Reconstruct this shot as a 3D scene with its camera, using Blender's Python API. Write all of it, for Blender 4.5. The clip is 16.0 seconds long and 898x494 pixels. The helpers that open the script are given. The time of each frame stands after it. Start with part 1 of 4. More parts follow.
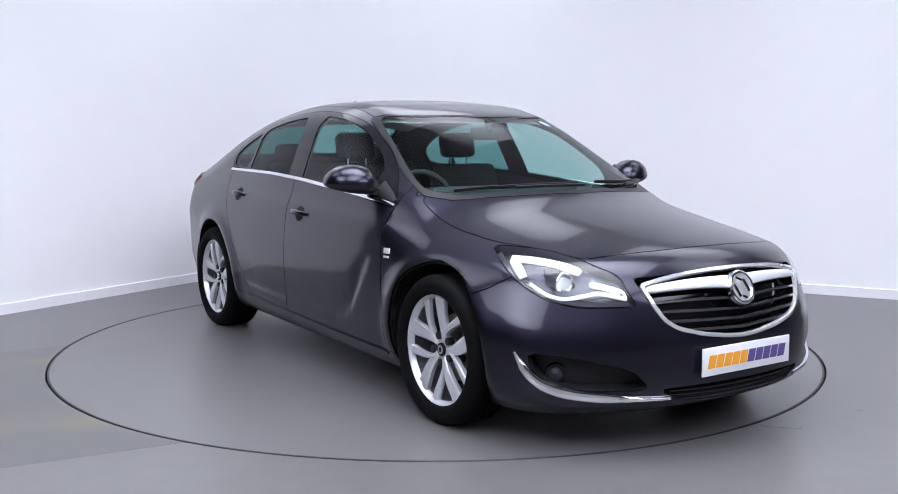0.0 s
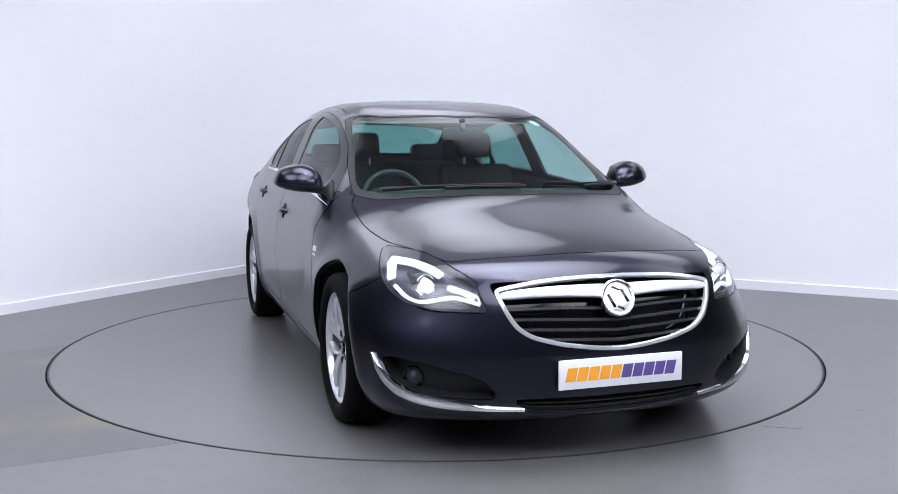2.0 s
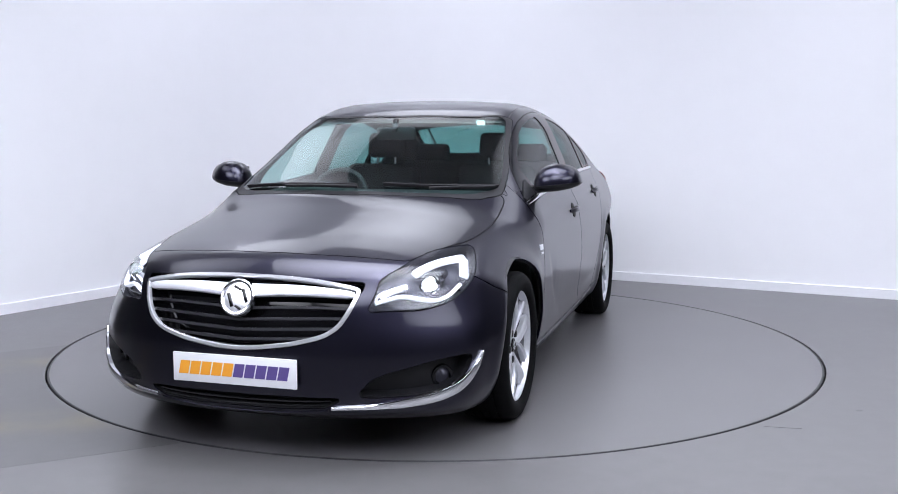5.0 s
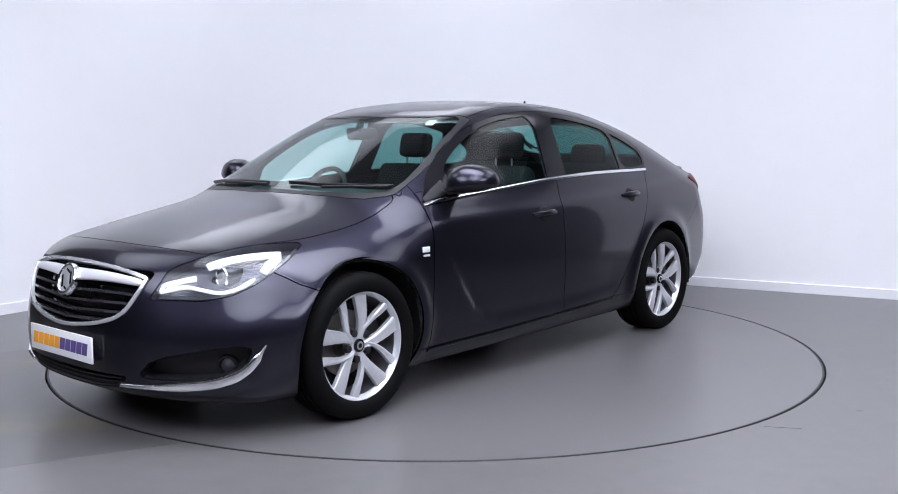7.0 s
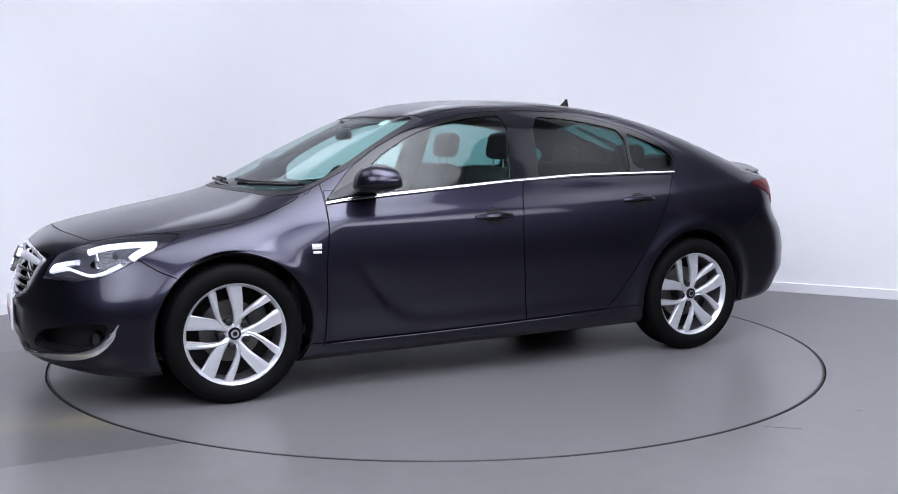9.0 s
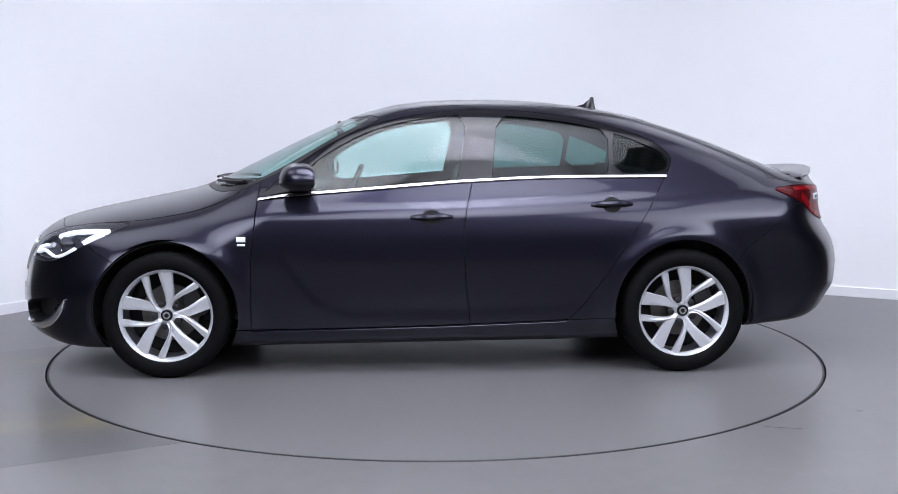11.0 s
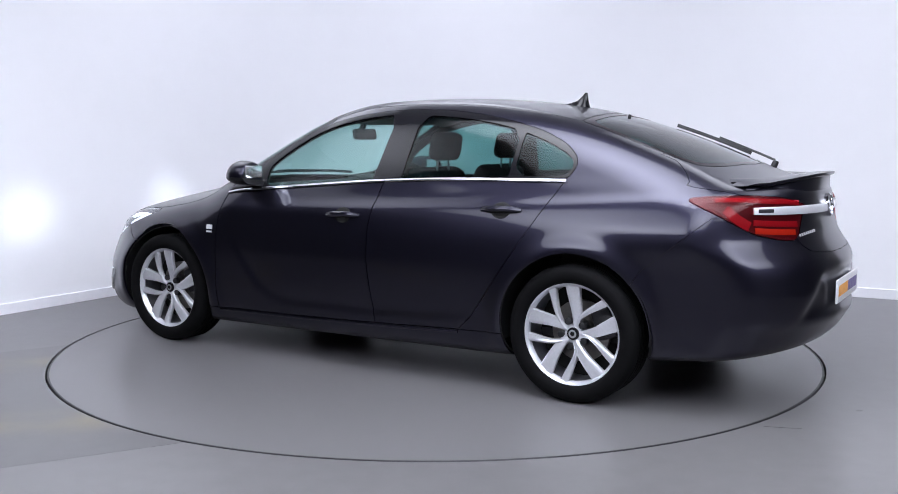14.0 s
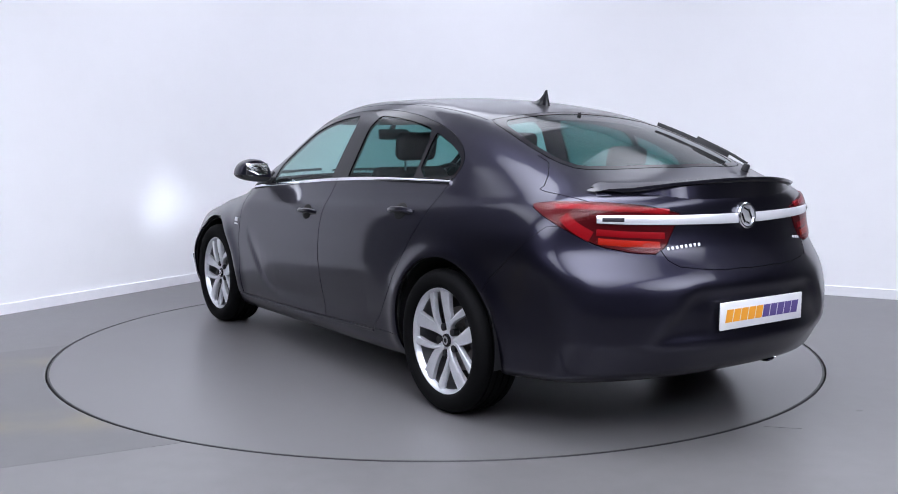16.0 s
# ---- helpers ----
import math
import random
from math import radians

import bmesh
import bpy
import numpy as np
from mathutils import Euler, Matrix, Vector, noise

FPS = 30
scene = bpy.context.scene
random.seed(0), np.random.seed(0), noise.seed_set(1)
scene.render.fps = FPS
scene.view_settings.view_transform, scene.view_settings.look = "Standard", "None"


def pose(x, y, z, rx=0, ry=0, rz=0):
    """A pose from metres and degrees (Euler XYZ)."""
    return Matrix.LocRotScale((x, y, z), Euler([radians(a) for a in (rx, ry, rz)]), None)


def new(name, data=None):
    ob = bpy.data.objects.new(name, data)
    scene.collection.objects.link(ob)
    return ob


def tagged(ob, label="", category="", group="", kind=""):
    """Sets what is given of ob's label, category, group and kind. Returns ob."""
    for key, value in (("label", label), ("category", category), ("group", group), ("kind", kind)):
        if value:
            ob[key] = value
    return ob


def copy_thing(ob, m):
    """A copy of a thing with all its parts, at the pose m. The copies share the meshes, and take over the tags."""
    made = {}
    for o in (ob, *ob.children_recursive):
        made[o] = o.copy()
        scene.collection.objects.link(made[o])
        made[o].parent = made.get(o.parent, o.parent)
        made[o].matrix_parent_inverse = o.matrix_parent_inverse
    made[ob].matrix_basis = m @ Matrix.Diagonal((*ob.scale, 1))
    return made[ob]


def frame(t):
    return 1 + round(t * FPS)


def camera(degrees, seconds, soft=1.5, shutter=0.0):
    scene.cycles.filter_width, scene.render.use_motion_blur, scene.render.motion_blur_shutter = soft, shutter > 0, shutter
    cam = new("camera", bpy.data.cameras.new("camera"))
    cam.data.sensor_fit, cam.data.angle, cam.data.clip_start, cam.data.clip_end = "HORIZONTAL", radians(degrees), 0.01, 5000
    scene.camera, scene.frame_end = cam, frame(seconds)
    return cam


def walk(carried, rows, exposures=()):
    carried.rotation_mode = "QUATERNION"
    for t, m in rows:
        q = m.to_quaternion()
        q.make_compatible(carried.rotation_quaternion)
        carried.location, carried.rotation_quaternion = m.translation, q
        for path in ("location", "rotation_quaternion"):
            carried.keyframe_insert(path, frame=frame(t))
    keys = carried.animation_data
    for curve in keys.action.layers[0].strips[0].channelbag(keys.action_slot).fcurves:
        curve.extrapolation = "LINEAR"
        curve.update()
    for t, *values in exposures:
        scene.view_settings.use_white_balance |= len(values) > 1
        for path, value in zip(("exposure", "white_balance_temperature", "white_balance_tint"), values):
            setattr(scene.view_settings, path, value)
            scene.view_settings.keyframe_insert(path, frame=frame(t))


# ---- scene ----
# ---- camera: it stands still on a tripod ----
cam = camera(49.7, 16.0, soft=0.95)
EYE = pose(0, -5.896, 1.255, 90 - 6.45, 0, -0.69)

# the turntable's angle, in degrees, second by second
TURN = [(0.0, -57.1), (0.5, -58.35), (1.0, -61.35), (1.5, -65.76), (2.0, -71.84), (2.5, -77.7), (3.0, -83.9), (3.5, -89.75), (4.0, -95.85), (4.5, -101.72),
        (4.7, -104.1), (6.8, -129.25), (7.0, -131.6), (7.5, -137.3), (8.0, -143.2), (8.5, -148.9), (9.0, -154.7), (9.5, -160.35), (10.0, -166.15),
        (10.2, -168.5), (12.3, -192.6), (12.5, -195.0), (13.0, -200.8), (13.5, -206.72), (14.0, -212.6), (14.5, -218.35), (15.0, -224.25), (15.5, -229.95),
        (16.0, -235.96)]
CAR_X, CAR_Y = 0.0825, -0.0495

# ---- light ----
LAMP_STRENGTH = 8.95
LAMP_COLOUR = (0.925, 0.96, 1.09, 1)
scene.view_settings.exposure = 0.0
world = bpy.data.worlds.new("world")
world.use_nodes = True
world.node_tree.nodes["Background"].inputs[0].default_value = (0.8, 0.85, 1, 1)
world.node_tree.nodes["Background"].inputs[1].default_value = 0.05
scene.world = world


# ---- materials ----
def material(name, colour, rough=0.5, metal=0.0, coat=0.0, coat_rough=0.03, spread=0.0, scale=8.0, bump=0.0, bump_scale=60.0, emit=0.0, emit_colour=None, rough_spread=0.0, spec=0.5):
    m = bpy.data.materials.new(name)
    m.use_nodes = True
    nodes, links = m.node_tree.nodes, m.node_tree.links
    b = nodes["Principled BSDF"]
    b.inputs["Base Color"].default_value = (*colour, 1)
    b.inputs["Roughness"].default_value = rough
    b.inputs["Metallic"].default_value = metal
    b.inputs["Specular IOR Level"].default_value = spec
    b.inputs["Coat Weight"].default_value = coat
    b.inputs["Coat Roughness"].default_value = coat_rough
    if emit:
        b.inputs["Emission Color"].default_value = (*(emit_colour or colour), 1)
        b.inputs["Emission Strength"].default_value = emit
    at = nodes.new("ShaderNodeTexCoord")
    if spread:
        n1, n2 = nodes.new("ShaderNodeTexNoise"), nodes.new("ShaderNodeTexNoise")
        n1.inputs["Scale"].default_value, n1.inputs["Detail"].default_value = scale, 4
        n2.inputs["Scale"].default_value, n2.inputs["Detail"].default_value = scale * 9, 3
        add = nodes.new("ShaderNodeMath")
        add.operation = "ADD"
        ramp = nodes.new("ShaderNodeMapRange")
        ramp.inputs[1].default_value, ramp.inputs[2].default_value = 0.6, 1.4
        ramp.inputs[3].default_value, ramp.inputs[4].default_value = 1 - spread, 1 + spread
        mul = nodes.new("ShaderNodeVectorMath")
        mul.operation = "SCALE"
        mul.inputs[0].default_value = colour
        for n in (n1, n2):
            links.new(at.outputs["Object"], n.inputs["Vector"])
        links.new(n1.outputs["Fac"], add.inputs[0])
        links.new(n2.outputs["Fac"], add.inputs[1])
        links.new(add.outputs[0], ramp.inputs[0])
        links.new(ramp.outputs[0], mul.inputs["Scale"])
        links.new(mul.outputs[0], b.inputs["Base Color"])
        if rough_spread:
            rr = nodes.new("ShaderNodeMapRange")
            rr.inputs[1].default_value, rr.inputs[2].default_value = 0.3, 0.7
            rr.inputs[3].default_value, rr.inputs[4].default_value = rough - rough_spread, rough + rough_spread
            links.new(n1.outputs["Fac"], rr.inputs[0])
            links.new(rr.outputs[0], b.inputs["Roughness"])
    if bump:
        n3, bp = nodes.new("ShaderNodeTexNoise"), nodes.new("ShaderNodeBump")
        n3.inputs["Scale"].default_value, n3.inputs["Detail"].default_value = bump_scale, 3
        bp.inputs["Strength"].default_value, bp.inputs["Distance"].default_value = bump, 0.002
        links.new(at.outputs["Object"], n3.inputs["Vector"])
        links.new(n3.outputs["Fac"], bp.inputs["Height"])
        links.new(bp.outputs[0], b.inputs["Normal"])
    return m


def pane(name, tint, gloss=1.0, face=0.04):
    """Thin glass: a tinted see-through sheet with a clear reflection."""
    m = bpy.data.materials.new(name)
    m.use_nodes = True
    nodes, links = m.node_tree.nodes, m.node_tree.links
    nodes.remove(nodes["Principled BSDF"])
    clear, shine, mix, edge, power, scale, base = (nodes.new("ShaderNode" + k) for k in ("BsdfTransparent", "BsdfGlossy", "MixShader", "LayerWeight", "Math", "Math", "Math"))
    clear.inputs[0].default_value = (*tint, 1)
    shine.inputs["Roughness"].default_value = 0.02
    shine.inputs["Color"].default_value = (gloss, gloss, gloss, 1)
    edge.inputs["Blend"].default_value = 0.5
    power.operation, scale.operation, base.operation = "POWER", "MULTIPLY", "ADD"
    power.inputs[1].default_value, scale.inputs[1].default_value, base.inputs[1].default_value = 5.0, 0.9, face
    links.new(edge.outputs["Facing"], power.inputs[0])
    links.new(power.outputs[0], scale.inputs[0])
    links.new(scale.outputs[0], base.inputs[0])
    links.new(base.outputs[0], mix.inputs[0])
    links.new(clear.outputs[0], mix.inputs[1])
    links.new(shine.outputs[0], mix.inputs[2])
    links.new(mix.outputs[0], nodes["Material Output"].inputs[0])
    return m


def worn_paint():
    """Darker floor paint, with two ochre bands of wear that run along the strip."""
    m = material("worn_floor_paint", (0.080, 0.077, 0.080), rough=0.30, spread=0.10, scale=1.3, bump=0.1, bump_scale=160, rough_spread=0.02)
    nodes, links = m.node_tree.nodes, m.node_tree.links
    b = nodes["Principled BSDF"]
    at, rough_edge, cut = nodes.new("ShaderNodeTexCoord"), nodes.new("ShaderNodeTexNoise"), nodes.new("ShaderNodeMapRange")
    rough_edge.inputs["Scale"].default_value, rough_edge.inputs["Detail"].default_value = 2.6, 5
    cut.inputs[1].default_value, cut.inputs[2].default_value = 0.34, 0.66
    links.new(at.outputs["Object"], rough_edge.inputs["Vector"])
    links.new(rough_edge.outputs["Fac"], cut.inputs[0])
    base = b.inputs["Base Color"].links[0].from_socket
    for across, wide, strength in ((-0.05, 0.27, 0.62), (-1.25, 0.26, 0.70)):
        # the bands lie side by side along the strip's own direction
        dot, off, size, fall, mul, blend = (nodes.new("ShaderNode" + k) for k in ("VectorMath", "Math", "Math", "MapRange", "Math", "Mix"))
        dot.operation, off.operation, size.operation, mul.operation = "DOT_PRODUCT", "SUBTRACT", "ABSOLUTE", "MULTIPLY"
        dot.inputs[1].default_value = (-0.225, 0.974, 0)
        off.inputs[1].default_value = across
        fall.interpolation_type = "SMOOTHSTEP"
        fall.inputs[1].default_value, fall.inputs[2].default_value, fall.inputs[3].default_value, fall.inputs[4].default_value = 0.0, wide, strength, 0.0
        blend.data_type = "RGBA"
        blend.inputs["B"].default_value = (0.200, 0.170, 0.085, 1)
        links.new(at.outputs["Object"], dot.inputs[0])
        links.new(dot.outputs["Value"], off.inputs[0])
        links.new(off.outputs[0], size.inputs[0])
        links.new(size.outputs[0], fall.inputs[0])
        links.new(fall.outputs[0], mul.inputs[0])
        links.new(cut.outputs[0], mul.inputs[1])
        links.new(mul.outputs[0], blend.inputs["Factor"])
        links.new(base, blend.inputs["A"])
        base = blend.outputs["Result"]
    links.new(base, b.inputs["Base Color"])
    return m


def car_paint():
    m = material("metallic_paint", (0.0185, 0.0177, 0.0318), rough=0.34, metal=0.95, coat=0.65, coat_rough=0.03)
    nodes, links = m.node_tree.nodes, m.node_tree.links
    b = nodes["Principled BSDF"]
    at, flake, ramp, mul, haze, hr = (nodes.new(k) for k in ("ShaderNodeTexCoord", "ShaderNodeTexVoronoi", "ShaderNodeMapRange", "ShaderNodeVectorMath", "ShaderNodeTexNoise", "ShaderNodeMapRange"))
    flake.inputs["Scale"].default_value = 900
    ramp.inputs[3].default_value, ramp.inputs[4].default_value = 0.8, 1.25
    mul.operation = "SCALE"
    mul.inputs[0].default_value = (0.0185, 0.0177, 0.0318)
    haze.inputs["Scale"].default_value = 3
    hr.inputs[1].default_value, hr.inputs[2].default_value, hr.inputs[3].default_value, hr.inputs[4].default_value = 0.3, 0.7, 0.04, 0.07
    links.new(at.outputs["Object"], flake.inputs["Vector"])
    links.new(at.outputs["Object"], haze.inputs["Vector"])
    links.new(flake.outputs["Color"], ramp.inputs[0])
    links.new(ramp.outputs[0], mul.inputs["Scale"])
    links.new(mul.outputs[0], b.inputs["Base Color"])
    links.new(haze.outputs["Fac"], hr.inputs[0])
    links.new(hr.outputs[0], b.inputs["Coat Roughness"])
    return m


PAINT = car_paint()
BLACK = material("black_plastic", (0.010, 0.010, 0.012), rough=0.42, spec=0.35, spread=0.2, scale=20, bump=0.15, bump_scale=300)
GLOSS_BLACK = material("gloss_black", (0.006, 0.006, 0.008), rough=0.07, spec=0.35)
RUBBER = material("rubber", (0.0035, 0.0035, 0.004), rough=0.75, spec=0.08, spread=0.25, scale=14, bump=0.3, bump_scale=120)
CHROME = material("chrome", (0.82, 0.83, 0.86), rough=0.09, metal=1.0)
BRIGHT = material("bright_chrome", (0.86, 0.87, 0.91), rough=0.12, metal=0.7)
SATIN = material("satin_silver", (0.84, 0.85, 0.90), rough=0.24, metal=0.4)
ALLOY = material("alloy", (0.62, 0.63, 0.67), rough=0.30, metal=0.5, coat=0.5, spread=0.08, scale=10)
DARK_METAL = material("dark_metal", (0.06, 0.06, 0.065), rough=0.5, metal=0.6, spread=0.3, scale=20)
BARREL = material("inner_alloy", (0.20, 0.20, 0.22), rough=0.45, metal=0.6, spread=0.15, scale=14)
DISC_METAL = material("brake_metal", (0.22, 0.21, 0.20), rough=0.4, metal=0.9, spread=0.2, scale=30)
CLEAR_GLASS = pane("clear_glass", (0.62, 0.82, 0.79), gloss=0.75)
TINTED_GLASS = pane("privacy_glass", (0.19, 0.39, 0.38), gloss=0.55)
REAR_GLASS = pane("dark_rear_glass", (0.22, 0.46, 0.44))
LENS_GLASS = pane("lamp_cover", (0.93, 0.94, 0.96))
RED_GLASS = pane("red_lamp_cover", (0.72, 0.36, 0.38), gloss=0.45)
SLAT = material("grille_slat", (0.028, 0.028, 0.032), rough=0.25, coat=0.4)
LED = material("led", (0.9, 0.93, 1.0), rough=0.3, emit=0.85, emit_colour=(0.80, 0.86, 1.0))
LAMP_SHELL = material("lamp_shell", (0.055, 0.055, 0.072), rough=0.4, metal=0.5)
LAMP_DARK = material("lamp_dark", (0.05, 0.05, 0.06), rough=0.25, metal=0.4)
RED_DARK = material("deep_red_lens", (0.075, 0.003, 0.009), rough=0.4)
RED_BRIGHT = material("bright_red_lens", (0.36, 0.014, 0.030), rough=0.4)
AMBER = material("amber_red_lens", (0.55, 0.070, 0.020), rough=0.4)
PLATE_WHITE = material("plate_white", (0.74, 0.74, 0.77), rough=0.35, spread=0.03, scale=30)
ORANGE = material("orange_print", (0.85, 0.36, 0.03), rough=0.4)
PURPLE = material("purple_print", (0.10, 0.07, 0.24), rough=0.4)
CLOTH = material("dark_cloth", (0.015, 0.015, 0.018), rough=0.9, spread=0.25, scale=40, bump=0.4, bump_scale=400)
TRIM_DARK = material("dark_trim", (0.02, 0.0205, 0.023), rough=0.6, spread=0.2, scale=30, bump=0.2, bump_scale=250)
HEADLINER = material("headliner", (0.34, 0.34, 0.34), rough=0.95, spread=0.06, scale=30)
STICKER = material("sticker", (0.8, 0.82, 0.82), rough=0.5)
WALL_PAINT = material("wall_paint", (0.87, 0.87, 0.90), rough=0.75, spread=0.012, scale=0.6, bump=0.05, bump_scale=80)
# near-black for the unseen walls, so that the car's sides reflect dark
FAR_PAINT = material("unseen_wall_charcoal", (0.06, 0.06, 0.065), rough=0.8, spread=0.03, scale=0.6)
CEILING_PAINT = material("ceiling_paint", (0.86, 0.86, 0.88), rough=0.85, spread=0.02, scale=0.7)
TRIM_PAINT = material("white_gloss", (0.84, 0.84, 0.88), rough=0.35, spread=0.02, scale=4)
FLOOR_PAINT = material("grey_floor_paint", (0.112, 0.108, 0.111), rough=0.30, spread=0.11, scale=1.1, bump=0.12, bump_scale=160, rough_spread=0.015)
DISC_PAINT = material("turntable_paint", (0.117, 0.113, 0.117), rough=0.29, spread=0.04, scale=1.4, bump=0.10, bump_scale=160, rough_spread=0.012)
STRIP_PAINT = worn_paint()
# flat near-black that stands in for the shade in gaps and hollows
GAP = material("gap_black", (0.006, 0.006, 0.006), rough=0.9)
BEAM = material("headlamp_beam", (0.9, 0.95, 1.0), rough=0.3, emit=1700.0, emit_colour=(0.80, 0.88, 1.0))


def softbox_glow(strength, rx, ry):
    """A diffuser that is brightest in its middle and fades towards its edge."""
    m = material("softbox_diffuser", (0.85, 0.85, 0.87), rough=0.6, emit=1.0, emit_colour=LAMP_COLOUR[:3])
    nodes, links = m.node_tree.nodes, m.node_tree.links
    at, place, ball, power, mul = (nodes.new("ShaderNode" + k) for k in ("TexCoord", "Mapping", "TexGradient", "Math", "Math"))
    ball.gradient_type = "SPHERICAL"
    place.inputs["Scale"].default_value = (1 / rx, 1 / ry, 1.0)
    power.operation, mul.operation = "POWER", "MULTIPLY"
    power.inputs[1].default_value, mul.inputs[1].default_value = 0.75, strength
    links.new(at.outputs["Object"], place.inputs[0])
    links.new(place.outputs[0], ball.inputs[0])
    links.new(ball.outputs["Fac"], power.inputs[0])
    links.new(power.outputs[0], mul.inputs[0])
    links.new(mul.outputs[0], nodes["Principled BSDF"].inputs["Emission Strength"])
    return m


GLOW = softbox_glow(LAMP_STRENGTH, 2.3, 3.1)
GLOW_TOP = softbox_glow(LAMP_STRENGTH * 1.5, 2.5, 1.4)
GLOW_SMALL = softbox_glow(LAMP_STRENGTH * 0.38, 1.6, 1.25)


# ---- mesh helpers ----
def mesh_of(name, verts, faces, mat, smooth=False):
    me = bpy.data.meshes.new(name)
    me.from_pydata([tuple(float(c) for c in v) for v in verts], [], [tuple(int(i) for i in f) for f in faces])
    me.materials.append(mat)
    if smooth:
        me.polygons.foreach_set("use_smooth", [True] * len(me.polygons))
    me.update()
    return me


def part(name, bm, mat, parent=None, label="", smooth=True):
    """One mesh object out of a bmesh or of (verts, faces), under a thing or a part."""
    if isinstance(bm, tuple):
        me = mesh_of(name, bm[0], bm[1], mat, smooth)
    else:
        me = bpy.data.meshes.new(name)
        bmesh.ops.recalc_face_normals(bm, faces=bm.faces)
        bm.to_mesh(me)
        bm.free()
        me.materials.append(mat)
        if smooth:
            me.polygons.foreach_set("use_smooth", [True] * len(me.polygons))
            me.set_sharp_from_angle(angle=radians(38))
    ob = new(name, me)
    ob.parent = parent
    return tagged(ob, label)


def box(sx, sy, sz, m=None, bevel=0.0, segments=2):
    bm = bmesh.new()
    bmesh.ops.create_cube(bm, size=1, matrix=Matrix.Diagonal((sx, sy, sz, 1)))
    if bevel:
        bmesh.ops.bevel(bm, geom=bm.edges[:], offset=bevel, segments=segments, profile=0.5, affect="EDGES")
    bm.transform(m or Matrix())
    return bm


def lathe(profile, n=48, m=None, closed=False):
    """Turns (radius, along) points round the y axis."""
    bm = bmesh.new()
    rings = [[bm.verts.new((r * math.cos(2 * math.pi * i / n), a, r * math.sin(2 * math.pi * i / n))) for i in range(n)] for r, a in profile]
    for k in range(len(rings) - (0 if closed else 1)):
        p, q = rings[k], rings[(k + 1) % len(rings)]
        for i in range(n):
            bm.faces.new((p[i], p[(i + 1) % n], q[(i + 1) % n], q[i]))
    bm.transform(m or Matrix())
    return bm


def chaikin(pts, times=2, closed=True):
    p = np.asarray(pts, float)
    for _ in range(times):
        q = np.roll(p, -1, 0)
        if closed:
            p = np.stack([0.8 * p + 0.2 * q, 0.2 * p + 0.8 * q], 1).reshape(-1, p.shape[1])
        else:
            a, b = p[:-1], p[1:]
            p = np.concatenate([p[:1], np.stack([0.8 * a + 0.2 * b, 0.2 * a + 0.8 * b], 1).reshape(-1, p.shape[1])[1:-1], p[-1:]])
    return p


def sweep(path, out, width, height, closed=False, taper_ends=False, bevel=0.3):
    """A bar of bevelled section along a path; out: the way its face looks at each point."""
    path, out = np.asarray(path, float), np.asarray(out, float)
    n = len(path)
    tan = np.roll(path, -1, 0) - np.roll(path, 1, 0)
    if not closed:
        tan[0], tan[-1] = path[1] - path[0], path[-1] - path[-2]
    tan /= np.linalg.norm(tan, axis=1, keepdims=True)
    side = np.cross(tan, out)
    side /= np.linalg.norm(side, axis=1, keepdims=True)
    w = np.broadcast_to(np.asarray(width, float), (n,)) / 2
    if taper_ends:
        w = w * np.clip(np.minimum(np.arange(n), np.arange(n)[::-1]) / 2.0 + 0.25, 0, 1)
    b = bevel
    ring = [(-1, -0.6), (-1, 1 - b), (-(1 - b), 1), (1 - b, 1), (1, 1 - b), (1, -0.6)]
    k = len(ring)
    verts = np.concatenate([(path + side * (w * u)[:, None] + out * (height * v))[:, None] for u, v in ring], 1).reshape(-1, 3)
    faces = []
    for i in range(n if closed else n - 1):
        j = (i + 1) % n
        for a in range(k):
            c = (a + 1) % k
            faces.append((i * k + a, i * k + c, j * k + c, j * k + a))
    if not closed:
        faces += [tuple(range(k)), tuple(range((n - 1) * k, n * k))[::-1]]
    bm = bmesh.new()
    vs = [bm.verts.new(v) for v in verts]
    for f in faces:
        bm.faces.new([vs[i] for i in f])
    return bm


# ---- body form ----
def curve(points, soft=0.04, step=0.005):
    """A smooth function of one number through about these points."""
    pts = sorted(points)
    xs = np.arange(pts[0][0] - 1.0, pts[-1][0] + 1.0, step)
    a, b = zip(*pts)
    s0 = (b[1] - b[0]) / (a[1] - a[0])
    s1 = (b[-1] - b[-2]) / (a[-1] - a[-2])
    ys = np.interp(xs, a, b)
    ys = np.where(xs < a[0], b[0] + s0 * (xs - a[0]), ys)
    ys = np.where(xs > a[-1], b[-1] + s1 * (xs - a[-1]), ys)
    n = int(4 * soft / step)
    k = np.exp(-0.5 * (np.arange(-n, n + 1) * step / soft) ** 2)
    ys = np.convolve(np.pad(ys, n, "reflect", reflect_type="odd"), k / k.sum(), "valid")
    return lambda v: np.interp(v, xs, ys)


